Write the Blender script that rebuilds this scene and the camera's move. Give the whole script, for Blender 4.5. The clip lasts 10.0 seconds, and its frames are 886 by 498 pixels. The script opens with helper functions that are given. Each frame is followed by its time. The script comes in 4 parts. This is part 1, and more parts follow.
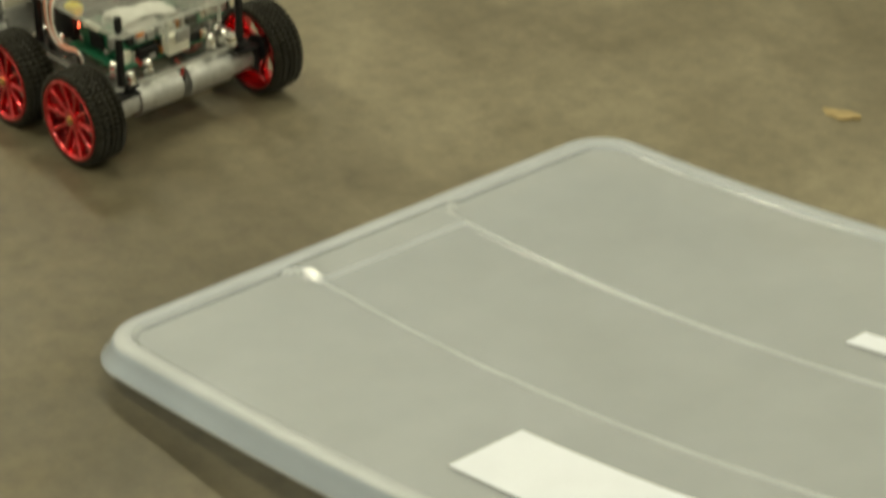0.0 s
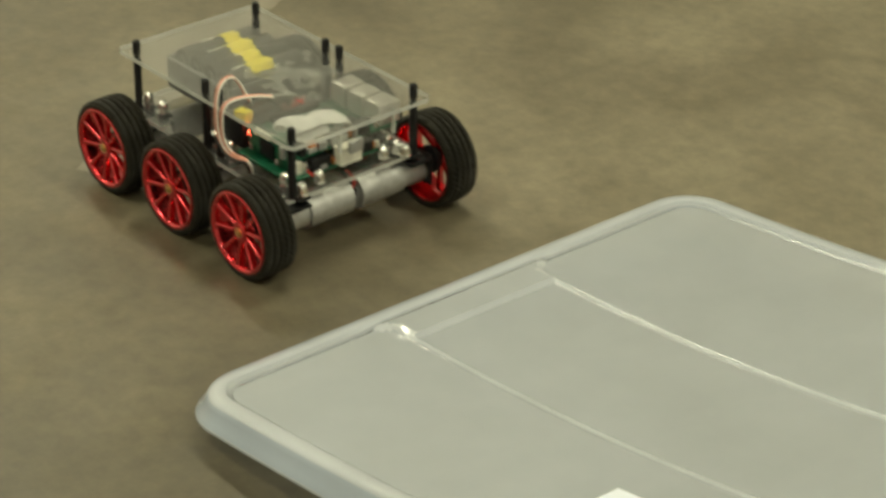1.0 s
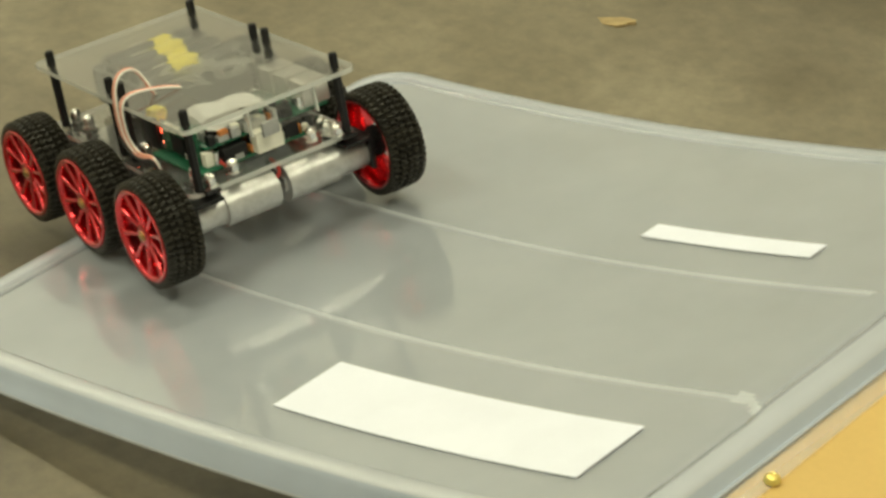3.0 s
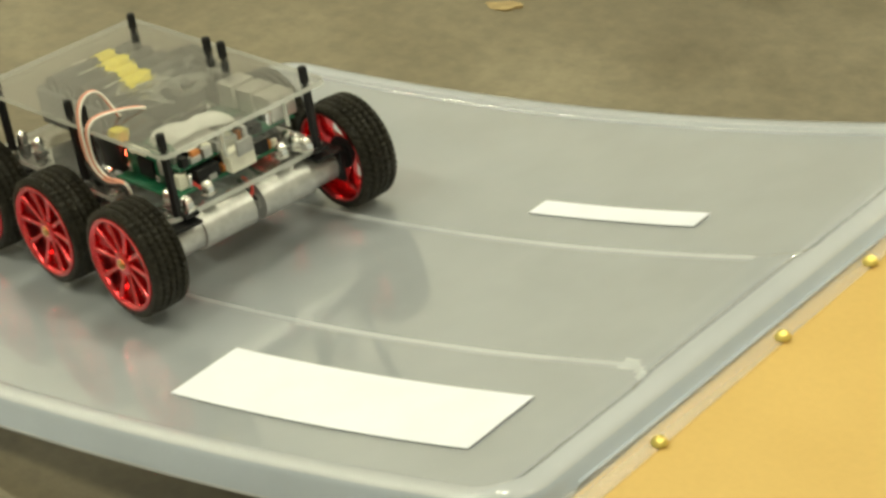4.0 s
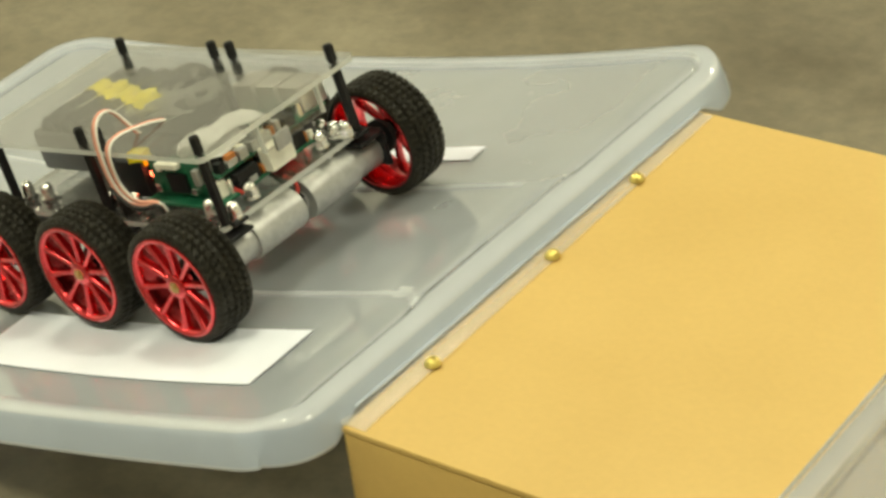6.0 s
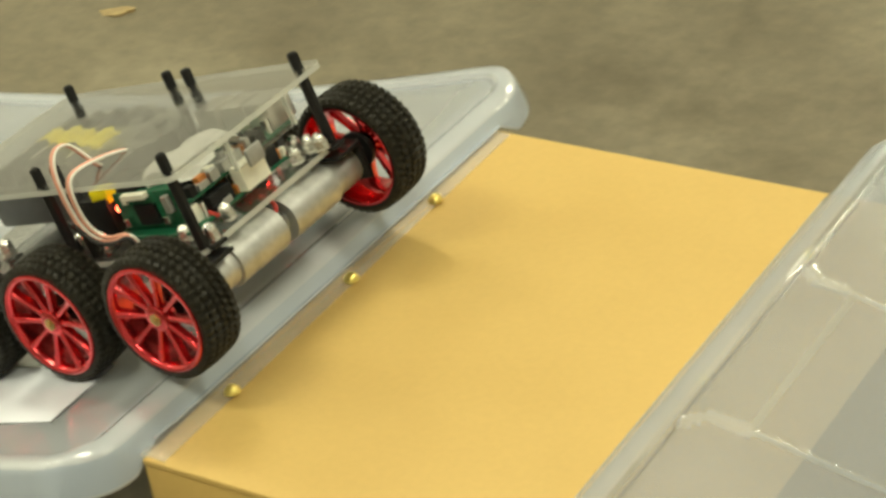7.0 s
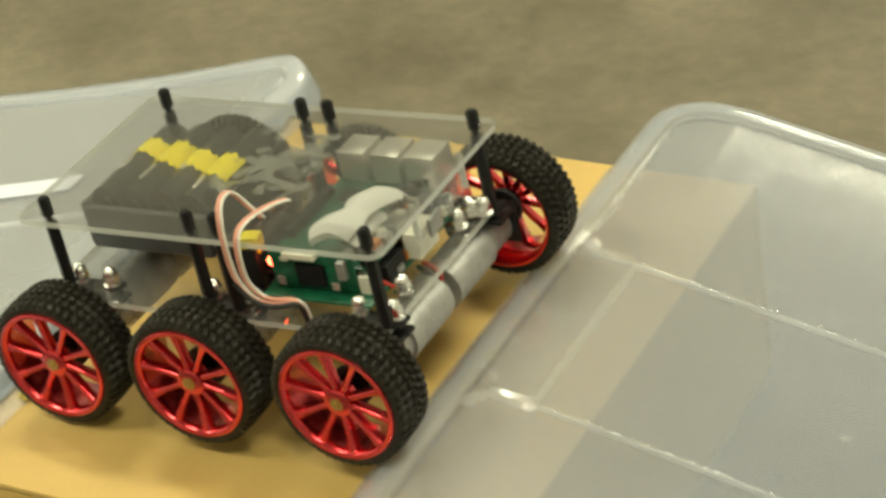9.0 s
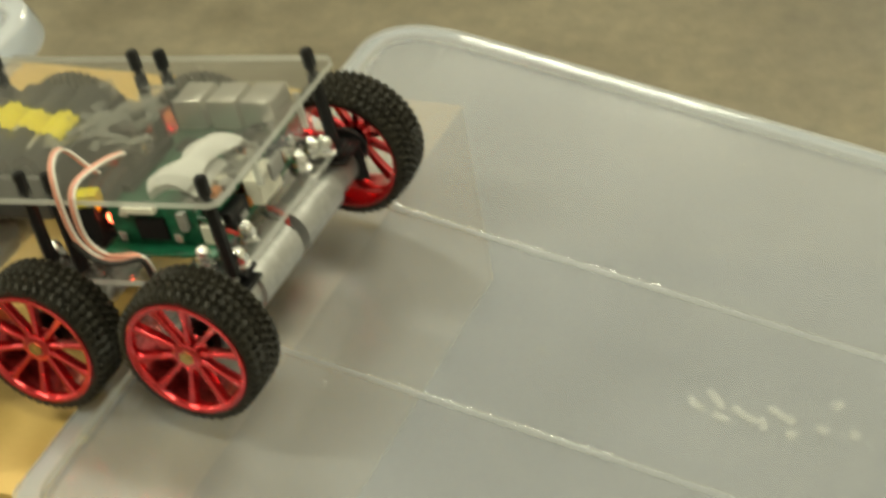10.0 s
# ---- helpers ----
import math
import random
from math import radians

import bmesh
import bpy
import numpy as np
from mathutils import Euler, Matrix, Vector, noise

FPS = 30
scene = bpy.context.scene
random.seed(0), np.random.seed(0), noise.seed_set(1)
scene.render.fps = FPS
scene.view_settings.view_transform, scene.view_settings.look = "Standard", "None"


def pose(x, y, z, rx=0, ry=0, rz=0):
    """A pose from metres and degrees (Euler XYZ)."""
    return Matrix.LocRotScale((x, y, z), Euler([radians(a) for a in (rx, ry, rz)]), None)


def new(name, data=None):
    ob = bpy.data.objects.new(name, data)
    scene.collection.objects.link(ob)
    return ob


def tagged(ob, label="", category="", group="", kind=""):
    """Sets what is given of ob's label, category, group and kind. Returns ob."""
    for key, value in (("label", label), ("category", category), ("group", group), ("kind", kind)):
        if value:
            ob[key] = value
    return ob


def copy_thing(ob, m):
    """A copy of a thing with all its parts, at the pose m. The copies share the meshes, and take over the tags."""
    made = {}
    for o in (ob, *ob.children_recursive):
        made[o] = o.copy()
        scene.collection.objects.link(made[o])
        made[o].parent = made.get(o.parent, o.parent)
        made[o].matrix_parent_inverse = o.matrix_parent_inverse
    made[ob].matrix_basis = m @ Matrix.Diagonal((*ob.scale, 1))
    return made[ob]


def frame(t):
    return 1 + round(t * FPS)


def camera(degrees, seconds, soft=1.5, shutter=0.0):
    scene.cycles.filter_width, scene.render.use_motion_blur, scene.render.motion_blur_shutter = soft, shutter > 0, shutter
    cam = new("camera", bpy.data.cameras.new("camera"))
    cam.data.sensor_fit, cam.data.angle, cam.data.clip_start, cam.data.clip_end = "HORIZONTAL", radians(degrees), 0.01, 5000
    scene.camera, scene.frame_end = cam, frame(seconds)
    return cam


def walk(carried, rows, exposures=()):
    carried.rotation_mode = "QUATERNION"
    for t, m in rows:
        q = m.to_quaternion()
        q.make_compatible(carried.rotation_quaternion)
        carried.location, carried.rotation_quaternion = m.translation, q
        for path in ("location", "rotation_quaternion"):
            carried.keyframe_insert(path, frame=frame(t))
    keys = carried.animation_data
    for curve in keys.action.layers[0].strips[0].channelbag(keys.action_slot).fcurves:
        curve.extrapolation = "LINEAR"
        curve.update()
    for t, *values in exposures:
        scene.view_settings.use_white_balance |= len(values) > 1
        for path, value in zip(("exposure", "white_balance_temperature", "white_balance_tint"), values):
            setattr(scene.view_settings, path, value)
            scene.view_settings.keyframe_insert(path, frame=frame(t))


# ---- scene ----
cam = camera(21.24, 10.0, soft=2.9, shutter=0.5)
walk(cam, [
    (0, pose(0.464, -0.792, 0.777, 59.12, -1.04, 50.34)),
    (0.3, pose(0.459, -0.811, 0.785, 60.38, -1.59, 50.08)),
    (0.5, pose(0.449, -0.818, 0.785, 60.29, -1.11, 50.96)),
    (1, pose(0.452, -0.815, 0.783, 60.38, -0.70, 51.54)),
    (1.5, pose(0.465, -0.812, 0.785, 60.11, -0.45, 50.34)),
    (1.8, pose(0.464, -0.811, 0.790, 59.50, 0.56, 48.51)),
    (2, pose(0.477, -0.812, 0.789, 59.77, 1.38, 47.94)),
    (2.5, pose(0.484, -0.798, 0.780, 58.60, 2.80, 45.95)),
    (2.7, pose(0.491, -0.802, 0.782, 58.27, 2.89, 44.05)),
    (3.8, pose(0.523, -0.804, 0.779, 57.53, 4.12, 41.52)),
    (4, pose(0.528, -0.807, 0.781, 57.81, 4.34, 40.02)),
    (4.5, pose(0.548, -0.803, 0.774, 56.74, 5.14, 39.40)),
    (5, pose(0.568, -0.800, 0.781, 56.97, 5.92, 37.52)),
    (5.2, pose(0.565, -0.811, 0.774, 57.23, 5.65, 36.62)),
    (6.3, pose(0.618, -0.795, 0.765, 57.27, 7.22, 34.70)),
    (6.5, pose(0.625, -0.791, 0.768, 56.85, 7.39, 33.35)),
    (7, pose(0.649, -0.787, 0.759, 57.83, 7.57, 31.92)),
    (7.5, pose(0.661, -0.790, 0.762, 57.75, 7.53, 29.58)),
    (7.7, pose(0.670, -0.790, 0.754, 57.72, 7.92, 29.18)),
    (8, pose(0.663, -0.790, 0.774, 57.34, 7.13, 28.99)),
    (8.2, pose(0.654, -0.781, 0.759, 57.84, 8.01, 27.86)),
    (8.5, pose(0.667, -0.782, 0.775, 57.20, 7.45, 27.31)),
    (9, pose(0.692, -0.769, 0.764, 56.59, 8.63, 27.70)),
    (9.3, pose(0.746, -0.743, 0.765, 55.61, 9.69, 26.41)),
    (9.5, pose(0.742, -0.748, 0.754, 56.74, 8.72, 26.81)),
    (9.8, pose(0.754, -0.758, 0.748, 55.90, 8.91, 24.00)),
    (10, pose(0.768, -0.749, 0.771, 53.76, 9.13, 23.20)),
], exposures=[(0, 0.02), (2.5, 0.14), (5, 0.34), (10, 0.36)])

# world and light: a large hall lit by rows of ceiling fixtures
world = bpy.data.worlds.new("hall_air")
scene.world = world
world.use_nodes = True
world.node_tree.nodes["Background"].inputs[0].default_value = (0.9, 0.85, 0.72, 1)
world.node_tree.nodes["Background"].inputs[1].default_value = 0.05

BOX_TOP = 0.1138
LAMP_Z = 3.6


def area_lamp(name, x, y, z, sx, sy, watts, colour):
    data = bpy.data.lights.new(name, "AREA")
    data.shape, data.size, data.size_y = "RECTANGLE", sx, sy
    data.energy, data.color = watts, colour
    ob = new(name, data)
    ob.matrix_world = pose(x, y, z)
    return ob


LAMPS = [(-1.2, 1.2), (-4.2, 1.2), (1.8, 1.2), (-1.2, -1.8), (-4.2, -1.8), (1.8, -1.8), (-0.4, 5.0), (2.6, 5.0)]
for lx, ly in LAMPS:
    area_lamp("ceiling_lamp_light", lx, ly, LAMP_Z - 0.07, 1.2, 0.3, 37.5, (1.0, 0.985, 0.69))


# ---------- materials ----------
def material(name):
    m = bpy.data.materials.new(name)
    m.use_nodes = True
    nt = m.node_tree
    return m, nt, nt.nodes["Principled BSDF"], nt.nodes["Material Output"]


def node(nt, kind, **values):
    n = nt.nodes.new(kind)
    for k, val in values.items():
        n.inputs[k.replace("_", " ")].default_value = val
    return n


def noise_node(nt, scale, detail=4.0, rough=0.55, coord="Object"):
    tc = nt.nodes.new("ShaderNodeTexCoord")
    n = nt.nodes.new("ShaderNodeTexNoise")
    n.inputs["Scale"].default_value, n.inputs["Detail"].default_value, n.inputs["Roughness"].default_value = scale, detail, rough
    nt.links.new(tc.outputs[coord], n.inputs["Vector"])
    return n


def ramp(nt, fac, stops):
    r = nt.nodes.new("ShaderNodeValToRGB")
    while len(r.color_ramp.elements) < len(stops):
        r.color_ramp.elements.new(0.5)
    for e, (p, c) in zip(r.color_ramp.elements, stops):
        e.position, e.color = p, (*c, 1)
    nt.links.new(fac, r.inputs[0])
    return r


def bump(nt, bsdf, height, strength, distance):
    b = nt.nodes.new("ShaderNodeBump")
    b.inputs["Strength"].default_value, b.inputs["Distance"].default_value = strength, distance
    nt.links.new(height, b.inputs["Height"])
    nt.links.new(b.outputs[0], bsdf.inputs["Normal"])


def plain(name, colour, rough=0.5, metal=0.0, vary=0.15, scale=60.0, relief=0.0, coat=0.0):
    m, nt, p, out = material(name)
    n = noise_node(nt, scale)
    lo = [max(0.0, c * (1 - vary)) for c in colour]
    hi = [min(1.0, c * (1 + vary)) for c in colour]
    r = ramp(nt, n.outputs[0], [(0.3, lo), (0.7, hi)])
    nt.links.new(r.outputs[0], p.inputs["Base Color"])
    p.inputs["Roughness"].default_value, p.inputs["Metallic"].default_value = rough, metal
    p.inputs["Coat Weight"].default_value = coat
    if relief:
        bump(nt, p, n.outputs[0], 0.6, relief)
    return m


def glass_like(name, tint, haze, rough, gloss=0.025):
    """Clear or milky sheet: see-through, part scattering, with a glossy skin."""
    m, nt, p, out = material(name)
    nt.nodes.remove(p)
    clear = nt.nodes.new("ShaderNodeBsdfTransparent")
    clear.inputs[0].default_value = (*[1 - (1 - c) * 0.3 for c in tint], 1)
    dif = nt.nodes.new("ShaderNodeBsdfDiffuse")
    tra = nt.nodes.new("ShaderNodeBsdfTranslucent")
    n = noise_node(nt, 14, 6)
    r = ramp(nt, n.outputs[0], [(0.3, [c * 0.9 for c in tint]), (0.7, tint)])
    nt.links.new(r.outputs[0], dif.inputs[0])
    nt.links.new(r.outputs[0], tra.inputs[0])
    both = nt.nodes.new("ShaderNodeMixShader")
    both.inputs[0].default_value = 0.20
    nt.links.new(dif.outputs[0], both.inputs[1])
    nt.links.new(tra.outputs[0], both.inputs[2])
    body = nt.nodes.new("ShaderNodeMixShader")
    body.inputs[0].default_value = haze
    nt.links.new(clear.outputs[0], body.inputs[1])
    nt.links.new(both.outputs[0], body.inputs[2])
    gl = nt.nodes.new("ShaderNodeBsdfGlossy")
    gl.inputs["Roughness"].default_value = rough
    lw = nt.nodes.new("ShaderNodeLayerWeight")
    pw = nt.nodes.new("ShaderNodeMath")
    pw.operation = "POWER"
    pw.inputs[1].default_value = 2.2
    nt.links.new(lw.outputs["Facing"], pw.inputs[0])
    fr = nt.nodes.new("ShaderNodeMath")
    fr.operation = "MULTIPLY_ADD"
    fr.inputs[1].default_value, fr.inputs[2].default_value = 0.8, gloss
    nt.links.new(pw.outputs[0], fr.inputs[0])
    top = nt.nodes.new("ShaderNodeMixShader")
    nt.links.new(fr.outputs[0], top.inputs[0])
    nt.links.new(body.outputs[0], top.inputs[1])
    nt.links.new(gl.outputs[0], top.inputs[2])
    b = nt.nodes.new("ShaderNodeBump")
    b.inputs["Strength"].default_value, b.inputs["Distance"].default_value = 0.25, 0.0006
    n2 = noise_node(nt, 35, 3)
    nt.links.new(n2.outputs[0], b.inputs["Height"])
    nt.links.new(b.outputs[0], gl.inputs["Normal"])
    nt.links.new(top.outputs[0], out.inputs[0])
    return m


def concrete():
    m, nt, p, out = material("worn_concrete")
    big, mid, fine = noise_node(nt, 2.6, 5, 0.6), noise_node(nt, 11, 6, 0.65), noise_node(nt, 60, 6, 0.7)
    a = ramp(nt, big.outputs[0], [(0.30, (0.118, 0.100, 0.066)), (0.5, (0.194, 0.168, 0.115)), (0.70, (0.262, 0.231, 0.163))])
    b = ramp(nt, mid.outputs[0], [(0.3, (0.80, 0.79, 0.76)), (0.5, (0.97, 0.96, 0.94)), (0.72, (1.14, 1.13, 1.10))])
    c = ramp(nt, fine.outputs[0], [(0.3, (0.78, 0.78, 0.78)), (0.7, (1.16, 1.16, 1.16))])
    m1 = nt.nodes.new("ShaderNodeMixRGB")
    m1.blend_type, m1.inputs[0].default_value = "MULTIPLY", 1.0
    m2 = nt.nodes.new("ShaderNodeMixRGB")
    m2.blend_type, m2.inputs[0].default_value = "MULTIPLY", 1.0
    nt.links.new(a.outputs[0], m1.inputs[1])
    nt.links.new(b.outputs[0], m1.inputs[2])
    nt.links.new(m1.outputs[0], m2.inputs[1])
    nt.links.new(c.outputs[0], m2.inputs[2])
    # Tone also drifts along (0.5, 1): darkest low, palest midway, darker again.
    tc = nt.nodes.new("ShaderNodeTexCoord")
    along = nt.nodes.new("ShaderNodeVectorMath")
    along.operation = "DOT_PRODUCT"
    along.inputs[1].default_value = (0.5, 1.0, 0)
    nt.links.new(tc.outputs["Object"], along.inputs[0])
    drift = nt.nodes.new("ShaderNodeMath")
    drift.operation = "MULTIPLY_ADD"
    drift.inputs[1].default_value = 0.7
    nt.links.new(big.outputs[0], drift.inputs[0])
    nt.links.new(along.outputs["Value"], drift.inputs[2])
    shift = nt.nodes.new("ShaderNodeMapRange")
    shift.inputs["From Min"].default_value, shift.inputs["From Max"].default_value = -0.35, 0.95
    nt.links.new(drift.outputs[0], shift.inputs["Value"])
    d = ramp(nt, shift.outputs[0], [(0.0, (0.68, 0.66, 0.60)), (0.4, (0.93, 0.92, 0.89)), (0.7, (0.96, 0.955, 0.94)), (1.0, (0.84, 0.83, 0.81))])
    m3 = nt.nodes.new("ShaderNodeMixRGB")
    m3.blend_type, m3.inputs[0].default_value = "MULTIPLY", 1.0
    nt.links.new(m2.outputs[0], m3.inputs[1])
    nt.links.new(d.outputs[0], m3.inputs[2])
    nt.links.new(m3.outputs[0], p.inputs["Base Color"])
    rr = ramp(nt, mid.outputs[0], [(0.3, (0.34, 0.34, 0.34)), (0.7, (0.6, 0.6, 0.6))])
    nt.links.new(rr.outputs[0], p.inputs["Roughness"])
    bump(nt, p, fine.outputs[0], 0.25, 0.0008)
    return m


def cardboard():
    m, nt, p, out = material("tan_board")
    fine, big = noise_node(nt, 220, 3, 0.6), noise_node(nt, 9, 4, 0.5)
    a = ramp(nt, big.outputs[0], [(0.3, (0.575, 0.385, 0.118)), (0.7, (0.63, 0.428, 0.138))])
    b = ramp(nt, fine.outputs[0], [(0.3, (0.97, 0.965, 0.95)), (0.7, (1.02, 1.015, 1.0))])
    mx = nt.nodes.new("ShaderNodeMixRGB")
    mx.blend_type, mx.inputs[0].default_value = "MULTIPLY", 1.0
    nt.links.new(a.outputs[0], mx.inputs[1])
    nt.links.new(b.outputs[0], mx.inputs[2])
    nt.links.new(mx.outputs[0], p.inputs["Base Color"])
    p.inputs["Roughness"].default_value = 0.62
    bump(nt, p, fine.outputs[0], 0.15, 0.0003)
    return m


def glow(name, colour, strength):
    m, nt, p, out = material(name)
    p.inputs["Base Color"].default_value = (*colour, 1)
    p.inputs["Emission Color"].default_value = (*colour, 1)
    p.inputs["Emission Strength"].default_value = strength
    return m


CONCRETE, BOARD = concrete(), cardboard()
LID = glass_like("milky_plastic", (0.83, 0.875, 0.95), 0.41, 0.075, 0.03)
LID_CLEARER = glass_like("clearer_plastic", (0.78, 0.82, 0.905), 0.285, 0.10, 0.03)
LID_RIM = glass_like("milky_plastic_rim", (0.77, 0.86, 1.0), 0.50, 0.12, 0.03)
LID_CLEARER_RIM = glass_like("clearer_plastic_rim", (0.83, 0.88, 0.98), 0.34, 0.08, 0.03)
LID_THICK = glass_like("milky_plastic_thick", (0.87, 0.91, 0.98), 0.54, 0.10, 0.03)
LID_CLEARER_THICK = glass_like("clearer_plastic_thick", (0.89, 0.92, 0.98), 0.36, 0.045, 0.08)
CLEAR_FILM = glass_like("clear_film", (0.97, 0.95, 0.91), 0.14, 0.4, 0.0)
FROST = glass_like("frosted_plastic", (0.96, 0.96, 0.94), 0.09, 0.5, 0.0)
ACRYLIC = glass_like("clear_acrylic", (0.90, 0.90, 0.87), 0.035, 0.05, 0.0)
ACRYLIC_EDGE = glass_like("acrylic_edge", (0.9, 0.92, 0.88), 0.6, 0.2)
OFFCUT = glass_like("acrylic_offcut", (0.9, 0.91, 0.87), 0.22, 0.08, 0.06)
PAPER = plain("white_paper", (0.76, 0.785, 0.885), 0.7, 0, 0.03, 30)
RUBBER = plain("tyre_rubber", (0.018, 0.016, 0.011), 0.45, 0, 0.4, 150, 0.0004)
RED = plain("red_anodised", (0.74, 0.055, 0.065), 0.19, 0.95, 0.12, 90, coat=0.6)
STEEL = plain("bright_steel", (0.93, 0.93, 0.91), 0.2, 1.0, 0.08, 120)
ALU = plain("brushed_aluminium", (0.52, 0.52, 0.515), 0.42, 0.75, 0.14, 160)
TIN = plain("bright_tin", (0.72, 0.70, 0.66), 0.34, 0.75, 0.08, 160)
DULL = plain("dull_tin", (0.42, 0.42, 0.41), 0.5, 0.7, 0.15, 160)
BRASS = plain("brass", (0.95, 0.74, 0.22), 0.28, 1.0, 0.1, 120)
BRASS_NUT = plain("dull_brass", (0.55, 0.42, 0.18), 0.35, 1.0, 0.1, 120)
BLACK = plain("black_plastic", (0.012, 0.012, 0.013), 0.42, 0, 0.3, 90)
DARK = plain("dark_grey_plastic", (0.055, 0.056, 0.06), 0.38, 0, 0.25, 70)
CELL = plain("cell_wrap", (0.05, 0.049, 0.048), 0.12, 0, 0.2, 90)
PCB = plain("green_board", (0.008, 0.105, 0.052), 0.35, 0, 0.35, 260)
YELLOW = plain("yellow_tape", (0.95, 0.80, 0.008), 0.5, 0, 0.06, 40)
CREAM = plain("cream_part", (0.78, 0.76, 0.66), 0.5, 0, 0.1, 100)
ORANGE = plain("orange_part", (0.55, 0.20, 0.05), 0.5, 0, 0.2, 100)
WHITE_CABLE = plain("white_ribbon", (0.85, 0.85, 0.83), 0.5, 0, 0.04, 60)
PINK_WIRE = plain("salmon_wire", (0.72, 0.33, 0.24), 0.45, 0, 0.12, 90)
WHITE_WIRE = plain("white_wire", (0.82, 0.78, 0.72), 0.45, 0, 0.06, 90)
BLACK_WIRE = plain("black_wire", (0.02, 0.018, 0.018), 0.4, 0, 0.2, 90)
RED_WIRE = plain("red_wire", (0.5, 0.04, 0.03), 0.45, 0, 0.2, 90)
for dull in (RUBBER, BLACK):
    dull.node_tree.nodes["Principled BSDF"].inputs["Specular IOR Level"].default_value = 0.25
LED_GLOW = glow("red_glow", (1.0, 0.10, 0.04), 9.0)
TUBE = glow("lamp_tube", (1.0, 0.92, 0.72), 6.0)
WALL_PAINT = plain("hall_wall", (0.84, 0.83, 0.79), 0.8, 0, 0.04, 3)
CEIL_PAINT = plain("hall_ceiling", (0.34, 0.34, 0.33), 0.85, 0, 0.08, 3)
LEAF = plain("ochre_leaf", (0.34, 0.25, 0.115), 0.6, 0, 0.25, 120)
LINE = plain("pale_scuff", (0.215, 0.19, 0.142), 0.6, 0, 0.3, 25)


# ---------- mesh helpers ----------
def box_into(bm, cx, cy, cz, sx, sy, sz, rz=0.0, bev=0.0, mi=0, turn=None):
    m = pose(cx, cy, cz, 0, 0, rz) if turn is None else turn
    made = bmesh.ops.create_cube(bm, size=1.0, matrix=m @ Matrix.Diagonal((sx, sy, sz, 1)))
    vs = made["verts"]
    faces = {f for v in vs for f in v.link_faces}
    for f in faces:
        f.material_index = mi
    if bev:
        edges = list({e for v in vs for e in v.link_edges})
        bmesh.ops.bevel(bm, geom=edges, offset=bev, segments=2, affect="EDGES", profile=0.5)


def cyl_into(bm, a, b, r, r2=None, seg=20, mi=0):
    a, b = Vector(a), Vector(b)
    d = b - a
    m = Matrix.Translation((a + b) / 2) @ d.to_track_quat("Z", "Y").to_matrix().to_4x4()
    made = bmesh.ops.create_cone(bm, cap_ends=True, segments=seg, radius1=r, radius2=r if r2 is None else r2, depth=d.length, matrix=m)
    for f in {f for v in made["verts"] for f in v.link_faces}:
        f.material_index = mi


def lathe_into(bm, profile, seg, mi=0, closed=False):
    """Turn (radius, y) pairs round the y axis."""
    rings = []
    for r, y in profile:
        rings.append([bm.verts.new((r * math.cos(2 * math.pi * k / seg), y, r * math.sin(2 * math.pi * k / seg))) for k in range(seg)])
    pairs = list(zip(rings, rings[1:])) + ([(rings[-1], rings[0])] if closed else [])
    for p, q in pairs:
        for k in range(seg):
            f = bm.faces.new((p[k], p[(k + 1) % seg], q[(k + 1) % seg], q[k]))
            f.material_index = mi


def mesh_object(name, bm, mats, smooth=True):
    bmesh.ops.recalc_face_normals(bm, faces=bm.faces)
    me = bpy.data.meshes.new(name)
    bm.to_mesh(me)
    bm.free()
    for m in mats if isinstance(mats, (list, tuple)) else [mats]:
        me.materials.append(m)
    if smooth:
        me.set_sharp_from_angle(angle=radians(35))
    return new(name, me)


def part(name, bm, mats, parent, label="", smooth=True):
    ob = mesh_object(name, bm, mats, smooth)
    ob.parent = parent
    if label:
        ob["label"] = label
    return ob


def share(name, source, parent, m, label=""):
    """Another part on the same mesh."""
    ob = new(name, source.data)
    ob.parent = parent
    ob.matrix_basis = m
    if label:
        ob["label"] = label
    return ob


def tube(name, points, r, mat, parent, label=""):
    cu = bpy.data.curves.new(name, "CURVE")
    cu.dimensions, cu.bevel_depth, cu.bevel_resolution, cu.resolution_u = "3D", r, 3, 10
    sp = cu.splines.new("NURBS")
    sp.points.add(len(points) - 1)
    for p, c in zip(sp.points, points):
        p.co = (*c, 1)
    sp.use_endpoint_u, sp.order_u = True, 4
    cu.materials.append(mat)
    tmp = bpy.data.objects.new(name, cu)
    me = bpy.data.meshes.new_from_object(tmp)
    bpy.data.objects.remove(tmp)
    me.materials.clear()
    me.materials.append(mat)
    for p in me.polygons:
        p.use_smooth = True
    ob = new(name, me)
    ob.parent = parent
    if label:
        ob["label"] = label
    return ob


def empty(name, m=None):
    ob = new(name)
    ob.empty_display_size = 0.05
    if m is not None:
        ob.matrix_world = m
    return ob


